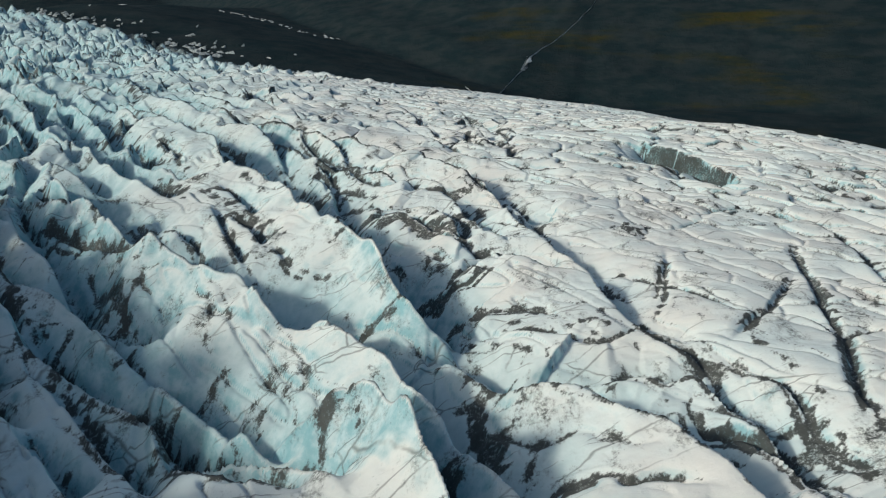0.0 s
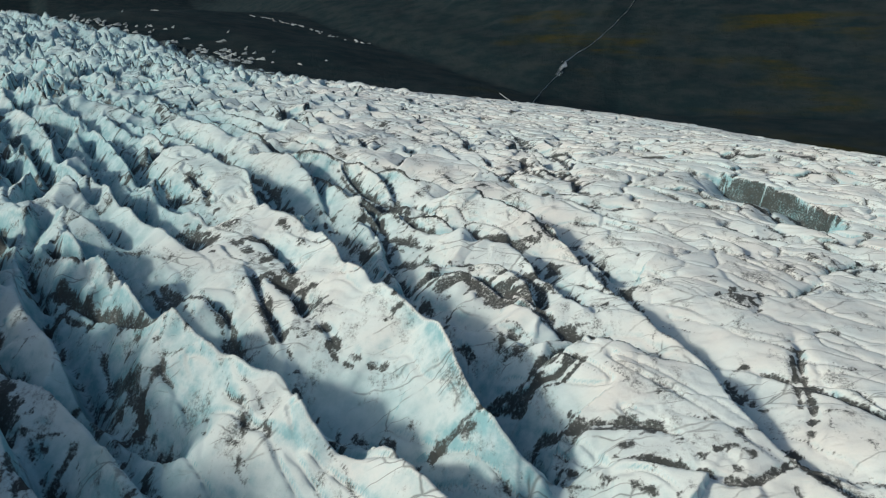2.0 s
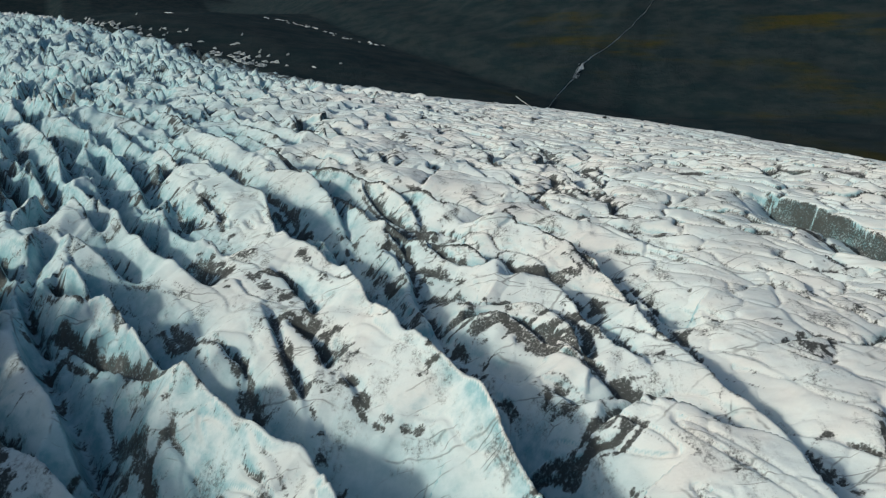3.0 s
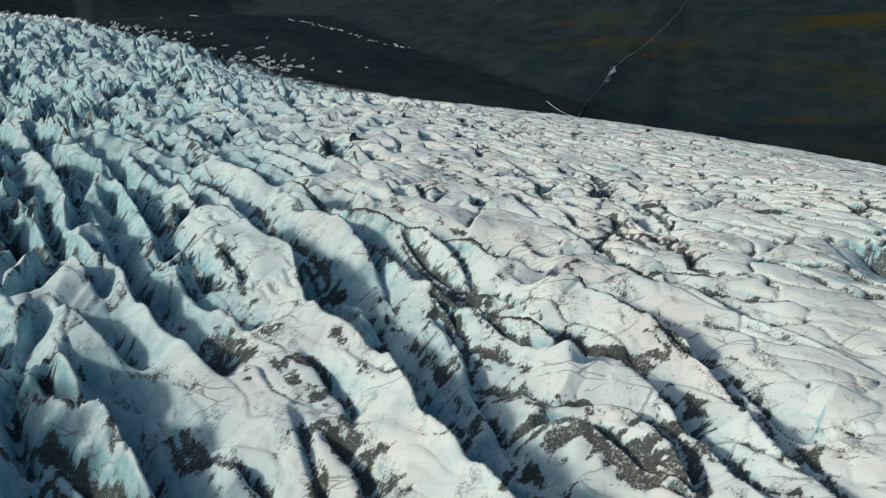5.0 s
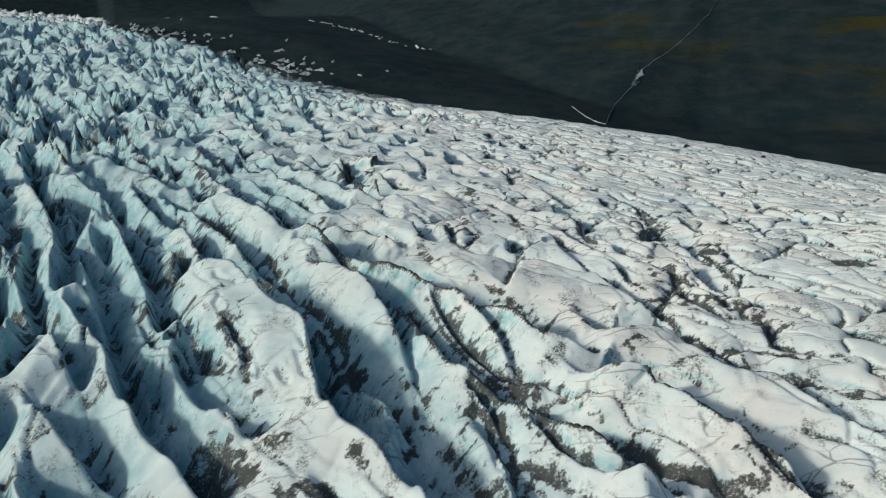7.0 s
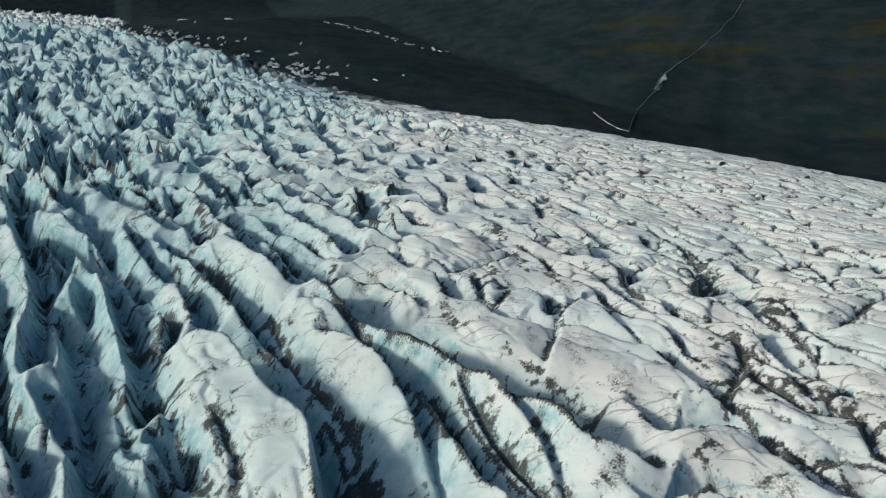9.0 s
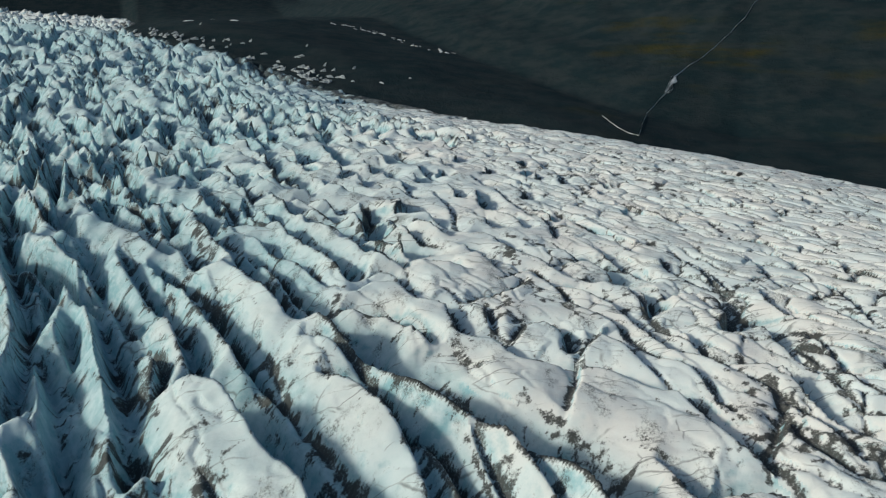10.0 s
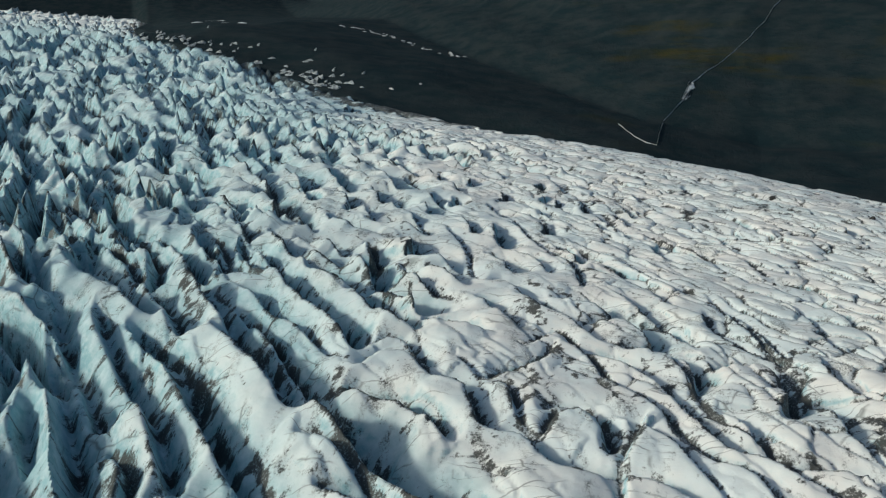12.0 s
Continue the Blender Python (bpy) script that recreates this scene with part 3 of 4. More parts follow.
stain(8.3, 138.3, 7.9, 134.6, 1.0)
stain(22.7, 152.7, 21.1, 147.8, 1.2)
stain(29.1, 227.2, 36.3, 213.1, 2.2)
stain(-25.6, 128.7, -21.8, 119.3, 0.9)
stain(-27.5, 179.0, -16.1, 167.3, 2.4)
stain(-23.4, 171.7, -17.4, 169.9, 2.4)
stain(-10.0, 165.7, -7.5, 163.6, 1.2)
stain(-31.7, 220.7, -32.7, 204.4, 1.5)
stain(12.1, 235.0, 4.1, 211.7, 2.4)
stain(5.6, 175.9, 8.2, 168.0, 2.4)
stain(15.7, 174.0, 14.8, 166.3, 1.9)
stain(-103.6, 242.0, -93.6, 229.3, 2.4)
stain(-79.9, 251.2, -68.2, 244.8, 2.4)
stain(-72.2, 250.4, -64.1, 233.8, 2.4)
stain(-61.6, 247.2, -57.0, 236.2, 1.8)
stain(-44.1, 273.7, -36.8, 263.8, 1.8)
stain(-35.7, 210.6, -30.4, 205.1, 1.6)
stain(-38.1, 217.6, -42.8, 218.4, 1.1)
stain(-21.9, 213.9, -18.3, 206.2, 1.2)
stain(4.8, 223.2, 7.2, 219.6, 2.3)
stain(-35.2, 256.7, -25.6, 253.0, 2.0)
stain(9.5, 339.5, 19.7, 330.2, 2.4)
stain(57.0, 417.6, 57.7, 416.9, 1.8)
stain(74.7, 370.7, 77.2, 372.3, 2.1)
stain(-6.4, 225.3, -6.2, 221.2, 1.2)
stain(-61.5, 213.0, -61.6, 207.1, 1.1)
stain(-71.4, 204.3, -68.3, 210.9, 1.5)
stain(-83.9, 197.2, -81.1, 186.3, 1.6)
stain(-48.0, 200.8, -37.2, 189.8, 1.3)
stain(5.6, 237.4, 11.2, 224.2, 1.7)
stain(-24.6, 246.8, -25.9, 234.9, 1.8)
# < stains


def flow_at():
    """A function for the direction in which the placed edges near a spot run."""
    mid, way = [], []
    for depth, _, _, _, p, _ in EDGES:
        d = np.diff(p, axis=0)
        if abs(math.atan2(*(p[-1] - p[0])[::-1]) + 0.75) > 0.9:
            continue
        mid.append((p[:-1] + p[1:]) / 2)
        way.append(d * min(depth, 3))
    mid, way = np.vstack(mid), np.vstack(way)

    def flow(x, y):
        w = np.exp(-((mid[:, 0] - x) ** 2 + (mid[:, 1] - y) ** 2) / 24 ** 2)[:, None]
        vx, vy = (w * way).sum(0) + 0.6 * np.array((math.cos(-0.8), math.sin(-0.8)))
        return math.atan2(vy, vx)
    return flow


def west_of(x, y):
    """0 on the smooth eastern ice, 1 among the fins of the west."""
    return min(1.0, max(0.0, (-44 - x - 0.32 * (y - 150)) / 60))


def fill_edges():
    """More edges where none stands yet, along the flow, larger with distance."""
    rnd = random.Random(5)
    flow = flow_at()
    marks = [a + (b - a) * k for _, _, _, _, p, _ in EDGES for a, b in zip(p[:-1], p[1:]) for k in (0, 0.5)]
    room = np.zeros((70000, 3))
    room[:len(marks), :2] = marks
    room[:len(marks), 2] = [3.2 if west_of(p[0], p[1]) > 0.3 else (6.5 if p[1] < 190 else 4.5) for p in marks]
    n = len(marks)
    dice = np.random.RandomState(5)
    far = 190 * (3000 / 190) ** (dice.random_sample(26000) ** 1.2)
    ang = dice.uniform(-0.68, 0.44, 26000)
    xs, ys = -10 + far * np.sin(ang), -160 + far * np.cos(ang)
    ms = beside(MARGIN, xs, ys)
    for x, y, r, m in zip(xs[ms > 2].tolist(), ys[ms > 2].tolist(), far[ms > 2].tolist(), ms[ms > 2].tolist()):
        big = 1.0 if r < 420 else (r / 420) ** 0.8
        west = west_of(x, y)
        if y > 400:
            west = max(west, min(1.0, max(0.0, (m - 70) / 130)))
        turn = flow(x, y) + rnd.gauss(0, 0.12 + 0.2 * (1 - west))
        gap = (3.6 - 0.9 * west) * big * rnd.uniform(0.8, 1.5)
        dx, dy = room[:n, 0] - x, room[:n, 1] - y
        near = np.abs(dx) + np.abs(dy) < 4 * gap
        if near.any():
            dx, dy = dx[near], dy[near]
            c, s = math.cos(turn), math.sin(turn)
            if np.any(np.hypot((c * dx + s * dy) * 0.5, c * dy - s * dx) < np.maximum(gap, room[:n, 2][near])):
                continue
        long = rnd.uniform(6, 14) * big * (1 + 0.9 * west)
        bend, pts = rnd.gauss(0, 0.25), []
        for k in (-1, -0.5, 0, 0.5, 1):
            b = turn + bend * k
            pts.append((x + long * k * math.cos(b) + rnd.gauss(0, 0.3), y + long * k * math.sin(b) + rnd.gauss(0, 0.3)))
        mid = math.exp(-((x + 45 + 0.3 * (y - 150)) / 45) ** 2) * min(1.0, max(0.0, (y - 150) / 50))
        depth = (rnd.uniform(0.9, 3.0) * (1 + 1.7 * mid) * (1 - west) + rnd.uniform(5.5, 11) * west) * big ** 0.8
        width = (rnd.uniform(3, 6.5) * (1 + 0.6 * mid) * (1 - west) + rnd.uniform(4, 7) * west) * big
        # ridges out of view on the left are raised to cast shade
        tall = 6.0 if x < -44 - 0.6 * (y - 60) and y < 110 else 0.0
        EDGES.append((depth, width, tall + (0.4 + 1.2 * mid + 4.0 * west * rnd.random()) * big ** 0.8, rnd.uniform(0.5, 1.3) * (1 - 0.5 * west), np.array(pts), big))
        for p in pts:
            room[n] = (*p, gap * 0.7)
            n += 1


def outer_edges():
    """Plain ridges out to the sides and behind the walk."""
    rnd = random.Random(8)
    spots = []
    for _ in range(5000):
        r, a = rnd.uniform(40, 640), rnd.uniform(-1.6, 1.6)
        if -0.47 < a < 0.43 and r > 190:
            continue
        x, y = -10 + r * math.sin(a), -160 + r * math.cos(a)
        if y > 480 or any((x - p) ** 2 + (y - q) ** 2 < 80 for p, q in spots):
            continue
        spots.append((x, y))
        west = west_of(x, y)
        t, long = radians(-46 + rnd.gauss(0, 9)), rnd.uniform(10, 22)
        pts = [(x + long * k * math.cos(t + 0.1 * k), y + long * k * math.sin(t + 0.1 * k)) for k in (-1, -0.3, 0.4, 1)]
        # crests beyond x = -50, unseen, stand 7 m higher to throw shadow eastwards
        edge(rnd.uniform(2, 4) + 5 * west, rnd.uniform(6, 10), 1 + west + (7.0 if x < -50 else 0.0), 0.3, *pts, size=1.3)


class Sheet:
    """A fan-shaped grid of ice, finer near the walk: nodes at even angles and growing radii about a point behind it."""
    X0, Y0 = -10.0, -160.0

    def __init__(self, a0, a1, da, r0, r1, dr):
        self.a0, self.da, self.lr0, self.dr = a0, da, math.log(r0), dr
        na, nr = int((a1 - a0) / da) + 1, int(math.log(r1 / r0) / dr) + 1
        ang, rad = a0 + da * np.arange(na), r0 * np.exp(dr * np.arange(nr))
        self.x = self.X0 + rad[:, None] * np.sin(ang)[None, :]
        self.y = self.Y0 + rad[:, None] * np.cos(ang)[None, :]
        self.shape = self.x.shape

    def window(self, pts, reach):
        """The block of nodes near some points."""
        dx, dy = pts[:, 0] - self.X0, pts[:, 1] - self.Y0
        r, a = np.hypot(dx, dy), np.arctan2(dx, dy)
        i0 = int((math.log(max(r.min() - reach, 1)) - self.lr0) / self.dr)
        i1 = int((math.log(r.max() + reach) - self.lr0) / self.dr) + 2
        wide = reach / max(r.min(), 1)
        j0, j1 = int((a.min() - wide - self.a0) / self.da), int((a.max() + wide - self.a0) / self.da) + 2
        i0, i1, j0, j1 = max(i0, 0), min(i1, self.shape[0]), max(j0, 0), min(j1, self.shape[1])
        return None if i0 >= i1 or j0 >= j1 else (slice(i0, i1), slice(j0, j1))

    placed = len(EDGES)

    def raise_ice(self, level):
        x, y = self.x, self.y
        east = step(x + 0.25 * (y - 150), -20, 60)
        west = step(-44 - x - 0.32 * (y - 150), 0, 60)
        base = level(x, y) + 2.5 - 2.0 * east
        wx = x + 0.6 * fbm(x, y, 15, 3, 11) + 0.22 * fbm(x, y, 4.0, 3, 21)
        wy = y + 0.6 * fbm(x, y, 15, 3, 31) + 0.22 * fbm(x, y, 4.0, 3, 41)
        furrow, lips, gully = np.zeros(self.shape), np.zeros(self.shape), np.zeros(self.shape)
        owner, claim = np.full(self.shape, -1), np.full(self.shape, 11.0)
        along, out = np.zeros(self.shape), np.zeros(self.shape)
        for n, (depth, width, lip, grit, pts, size) in enumerate(EDGES):
            w = self.window(pts, max(15 * size, width + 4))
            if w is None:
                continue
            px, py = wx[w], wy[w]
            best, side, beyond, run = np.full(px.shape, 1e9), np.zeros(px.shape), np.zeros(px.shape), np.zeros(px.shape)
            total, last = 0.0, len(pts) - 2
            for k, (a, b) in enumerate(zip(pts[:-1], pts[1:])):
                d = b - a
                ln = float(np.hypot(*d)) + 1e-6
                t = ((px - a[0]) * d[0] + (py - a[1]) * d[1]) / ln
                s = ((py - a[1]) * d[0] - (px - a[0]) * d[1]) / ln      # plus: over the furrow
                tc = np.clip(t, 0, ln)
                dist = np.hypot(t - tc, s)
                near = dist < best
                best = np.where(near, dist, best)
                side = np.where(near, np.where(s < 0, -dist, dist), side)
                over = np.maximum(t - ln, 0) if k == last else 0.0
                under = np.maximum(-t, 0) if k == 0 else 0.0
                beyond = np.where(near, over + under, beyond)
                run = np.where(near, total + tc, run)
                total += ln
            taper = min(9.0 * size, 0.3 * total)
            fade = step(np.minimum(run, total - run) - beyond, -0.25 * taper, taper)
            wave = value(run / (9.0 * size) + 3.1 * n, run * 0 + n, 61)
            deep = depth * fade * (0.85 + 0.3 * wave)
            back = 0.35 * size + 0.22 * depth
            bow = 2.1 if n < self.placed else 1.5
            cut_in = np.clip(side / back, 0, 1)
            cut_in = cut_in * (2 - cut_in)
            climb = np.clip((side - back) / (width * (1 + 0.25 * value(run / (7.0 * size) + 5.3 * n, run * 0 + n, 64))), 0, 1)
            furrow[w] = np.minimum(furrow[w], -deep * cut_in * (1 - climb) ** bow)
            crag = lip * fade * (0.8 + 0.25 * wave + (0.6 if n >= self.placed else 0.2) * value(run / (3.2 * size) + 1.7 * n, run * 0 + n, 62))
            lips[w] = np.maximum(lips[w], crag * np.where(side < 0, 0.5 * np.exp(side / (1.6 * size)) + 0.5 * np.exp(-(side / (6.5 * size)) ** 2), 1 - cut_in))
            seam, rim = (side - back - 0.2 * size) / (0.45 * size + 0.10 * depth), (side + 0.1 * size) / (0.42 * size)
            soil = np.maximum(np.exp(-seam * seam), (1.0 if grit > 0.35 else 0.35) * np.exp(-rim * rim) * np.clip(0.8 + wave, 0, 1))
            soil = np.maximum(soil, 0.3 * (side > back) * (1 - climb) ** 2 * min(1.0, depth / 2))
            if grit >= 1.0:        # a wall whose face is black with ash
                soil = np.maximum(soil, 0.8 * step(side, -0.3, 0.2) * step(side, back + 2.0, back))
            gully[w] = np.maximum(gully[w], grit * fade * soil)
            mine = np.where(side < 0, -side, 3.5 * side) / size + 0.6 * beyond
            got = mine < claim[w]
            claim[w] = np.where(got, mine, claim[w])
            owner[w] = np.where(got, n, owner[w])
            along[w] = np.where(got, run, along[w])
            out[w] = np.where(got, side, out[w])
        drop = -furrow
        flute = value(along / 1.7 + owner * 7.7, out / 9.0, 81) + 0.5 * value(along / 0.7 + owner * 3.3, out / 5.0, 82)
        # rounded blocks with cracks between them, long along the flow
        broken = np.clip(0.5 + 1.3 * step(fbm(x, y, 34, 3, 91), -0.35, 0.3) * step(y - 0.4 * x, 60, 170), 0, 1) * (0.15 + 0.85 * east) * (1 - 0.6 * west)
        far = np.maximum(np.hypot(x - self.X0, y - self.Y0) / 480, 1.0) ** 0.8
        u, v = (0.72 * wx - 0.69 * wy) / (12.0 * far), (0.69 * wx + 0.72 * wy) / (6.0 * far)
        gap, pick = cells(u + 0.35 * fbm(x, y, 7, 3, 95), v + 0.35 * fbm(x, y, 7, 3, 97), 101)
        crack = np.exp(-(gap / 0.05) ** 2) * broken
        bend = fbm(x, y, 30, 2, 191)
        cu, cv = (0.71 * wx - 0.71 * wy) / 13.0 + 0.3 * bend, (0.71 * wx + 0.71 * wy) / 3.0 + 1.2 * bend
        crease = np.exp(-(fbm(cu, cv, 1.0, 2, 193) / 0.05) ** 2) * step(fbm(x, y, 18, 2, 195), 0.0, 0.35)
        # small steps between the large ones, with a crack at the foot
        phase = -(0.69 * wx + 0.72 * wy) / 5.2 + 1.5 * fbm(x, y, 26, 3, 203) + 0.25 * fbm(x, y, 5, 2, 207)
        tooth = np.floor(phase)
        saw = phase - tooth
        cut_u = (0.72 * wx - 0.69 * wy) / 15.0
        strong = np.clip(0.35 + 1.1 * value(cut_u + 17.3 * tooth, tooth, 209), 0, 1.2)
        saw_h = -strong * np.where(saw < 0.86, 0.9 * saw / 0.86, 0.9 - 0.9 * (saw - 0.86) / 0.14) - 0.5 * strong * np.exp(-((saw - 0.86) / 0.05) ** 2)
        foot = strong * np.exp(-((saw - 0.87) / 0.05) ** 2)
        z = base + lips + furrow
        z += saw_h * (0.3 + 0.6 * west) * np.where(y > 430, 1.8, 1.0)
        z -= 0.5 * crease + 0.4 * gully
        z += broken * far ** 0.7 * (0.9 * (pick - 0.5) - 0.8 * np.exp(-gap / 0.09)) * (1 - 0.45 * step(x + 0.3 * (y - 250), 20, 130)) - 0.3 * crack
        z += (0.04 + 0.14 * step(drop, 0.5, 4)) * flute
        z += (0.4 + 0.8 * west) * fbm(x, y, 15, 3, 111) + (0.10 + 0.2 * west) * fbm(wx, wy, 5.5, 3, 115) + 0.06 * fbm(x, y, 2.2, 3, 121, 0.5)
        z += 0.10 * (0.5 - np.abs(fbm(wx, wy, 5.0, 4, 123, 0.55)) * 2.2) * step(fbm(x, y, 16, 2, 125), -0.4, 0.4)
        blot = fbm(wx, wy, 13, 5, 131, 0.6)
        specks = fbm(wx + 0.6 * wy, wy - 0.6 * wx, 2.4, 4, 141, 0.6)
        streak = value(along / 0.9 + owner * 5.1, out / 7.0, 161)
        smear = np.zeros(self.shape)
        for x0, y0, x1, y1, width in STAINS:
            w = self.window(np.array([(x0, y0), (x1, y1)]), 2.2 * width + 2)
            if w is None:
                continue
            dx, dy = x1 - x0, y1 - y0
            t = np.clip(((wx[w] - x0) * dx + (wy[w] - y0) * dy) / (dx * dx + dy * dy), 0, 1)
            d = np.hypot(wx[w] - x0 - t * dx, wy[w] - y0 - t * dy) / width
            smear[w] = np.maximum(smear[w], np.exp(-1.6 * d * d))
        tiny = fbm(wx, wy, 0.9, 3, 171, 0.6)
        smear = step(smear + 0.7 * specks + 0.8 * tiny + 0.4 * streak, 0.75, 1.35)
        vein = np.exp(-(fbm(u * 3.0, v * 4.5, 4.0, 3, 181) / 0.026) ** 2) * step(blot + 0.6 * specks, -0.2, 0.2)
        verge = beside(MARGIN, x, y) + 14 * fbm(x, y, 40, 3, 197)
        dirty = step(verge, 32, 12) * step(y, 560, 680) * step(fbm(wx, wy, 16, 4, 199) + 0.05 * furrow, 0.30, 0.10)
        self.grit = np.clip(smear + 1.4 * dirty + 1.9 * np.sqrt(gully) * step(gully + 0.5 * specks + 0.4 * tiny + 0.3 * streak, 0.2, 0.65) + 0.9 * foot * step(specks + 0.6 * blot, -0.2, 0.2)
                            + 0.5 * crease * step(specks, -0.3, 0.2) + 0.8 * vein + 1.6 * crack * step(specks + 0.5 * blot, -0.6, 0.0) + 0.6 * broken * np.exp(-gap / 0.09) * step(specks + tiny, 0.0, 0.5)
                            + 0.6 * step(drop, 1.2, 4.5) * step(streak + 0.8 * specks, 0.5, 0.95) + 0.8 * step(blot + 0.35 * specks + 0.2 * streak, 0.5, 0.9), 0, 1)
        # blue of bare western and deep ice; furrow shade also put into this tint
        self.bare_shade = np.clip(0.5 * step(drop, 0.8, 3.5) + 0.6 * step(-x - 0.2 * (y - 150), 0, 110) + 0.25 * fbm(x, y, 40, 3, 151), 0, 0.85) * step(y, 2200, 900)
        self.z, self.owner = z, owner
        return self


def mesh_of(name, verts, quads, attributes, material):
    me = bpy.data.meshes.new(name)
    me.vertices.add(len(verts))
    me.vertices.foreach_set("co", np.ascontiguousarray(verts, np.float32).ravel())
    me.loops.add(quads.size)
    me.loops.foreach_set("vertex_index", np.ascontiguousarray(quads, np.int32).ravel())
    me.polygons.add(len(quads))
    me.polygons.foreach_set("loop_start", np.arange(0, quads.size, 4, dtype=np.int32))
    me.polygons.foreach_set("use_smooth", np.ones(len(quads), bool))
    for key, v in attributes.items():
        me.attributes.new(key, "FLOAT", "POINT").data.foreach_set("value", np.ascontiguousarray(v, np.float32))
    me.update(calc_edges=True)
    me.materials.append(material)
    return me


def grid_quads(shape):
    i = np.arange(shape[0] * shape[1]).reshape(shape)
    return np.stack([i[:-1, :-1], i[:-1, 1:], i[1:, 1:], i[1:, :-1]], -1).reshape(-1, 4)


def cut(verts, quads, attributes):
    """The part of a grid that some quads use."""
    used, inv = np.unique(quads, return_inverse=True)
    return verts[used], inv.reshape(-1, 4), {k: v[used] for k, v in attributes.items()}


def kind_of(n):
    depth, _, _, _, pts, _ = EDGES[n]
    x, y = pts[len(pts) // 2]
    return "fin" if depth >= 3.5 and west_of(x, y) > 0.35 else ("ridge" if depth >= 2.5 else "slab")


LABELS = {"ridge": "long rounded ridge of weathered white glacier ice, blue on its flank",
          "fin": "sharp blue fin of glacier ice with fluted sides",
          "slab": "broad slab of cream-white ice edged with ash-dark cracks"}
DIRTY = {"ridge": "long ridge of glacier ice smeared with black ash along its foot",
         "fin": "sharp blue ice fin with black ash in its grooves",
         "slab": "cracked slab of pale ice blotched with black volcanic ash"}
NAMES = {"ridge": "ice_ridge", "fin": "ice_fin", "slab": "ice_slab"}


SHEETS = []


def ice_top(x, y):
    """The height of the ice at a place on the near sheet."""
    s = SHEETS[0]
    n = np.argmin((s.x - x) ** 2 + (s.y - y) ** 2)
    return float(s.z.ravel()[n])


def glacier():
    root = tagged(new("glacier"), "crevassed glacier tongue of white and blue ice with ash-dark cracks", "glacier", kind="structure")
    placed = len(EDGES)
    fill_edges()
    outer_edges()
    outer = Sheet(-1.6, 1.6, 0.011, 45, 640, 0.011).raise_ice(ice_level)
    quads = grid_quads(outer.shape)
    ang = np.arctan2(outer.x - outer.X0, outer.y - outer.Y0).ravel()[quads]
    rad = np.hypot(outer.x - outer.X0, outer.y - outer.Y0).ravel()[quads]
    hidden = ((ang > -0.455) & (ang < 0.415) & (rad > 196)).all(1) | (beside(MARGIN, outer.x, outer.y).ravel()[quads[:, 0]] < -45)
    verts = np.stack([outer.x, outer.y, outer.z - 0.3], -1).reshape(-1, 3)
    side = new("outer_ice", mesh_of("ice", *cut(verts, quads[~hidden], {"grit": outer.grit.ravel(), "bare_shade": outer.bare_shade.ravel()}), ICE))
    side.parent = root
    tagged(side, "rough glacier ice beside the flight path", kind="stuff")
    for near, sheet in ((True, Sheet(-0.46, 0.42, 0.00105, 194, 560, 0.0011)), (False, Sheet(-0.68, 0.36, 0.002, 559, 3100, 0.003))):
        sheet.raise_ice(ice_level)
        SHEETS.append(sheet)
        verts = np.stack([sheet.x, sheet.y, sheet.z], -1).reshape(-1, 3)
        quads = grid_quads(sheet.shape)
        keep = beside(MARGIN, sheet.x, sheet.y).ravel()[quads[:, 0]] > -45
        quads = quads[keep]
        attributes = {"grit": sheet.grit.ravel(), "bare_shade": sheet.bare_shade.ravel()}
        owner = sheet.owner.ravel()[quads[:, 0]]
        single = np.zeros(len(quads), bool)
        if near:
            ids, counts = np.unique(owner, return_counts=True)
            order = np.argsort(owner, kind="stable")
            start = np.searchsorted(owner[order], ids)
            made = sorted(((c, n, s) for c, n, s in zip(counts, ids, start) if n >= 0 and c > 250), reverse=True)[:300]
            for c, n, s in made:
                mine = order[s:s + c]
                single[mine] = True
                form = kind_of(n)
                ob = new(NAMES[form], mesh_of(NAMES[form], *cut(verts, quads[mine], attributes), ICE))
                if n < placed:
                    black = float(np.mean(attributes["grit"][quads[mine, 0]]))
                    tagged(ob, DIRTY[form] if black > 0.22 else LABELS[form], NAMES[form].replace("_", " "), "ridges and slabs of the glacier")
                else:
                    ob.parent = root
                    tagged(ob, LABELS[form])
        rest = new("broken_ice" if near else "far_ice", mesh_of("ice", *cut(verts, quads[~single], attributes), ICE))
        rest.parent = root
        tagged(rest, "small broken ice between the ridges" if near else "distant field of jagged blue-white ice", kind="stuff")


# ---- ground and mountains ----
FOOT = [(1500, 250), (900, 520), (400, 700), (50, 815), (-150, 1085), (-500, 1750), (-1100, 3000), (-1700, 4200), (-2300, 5400)]


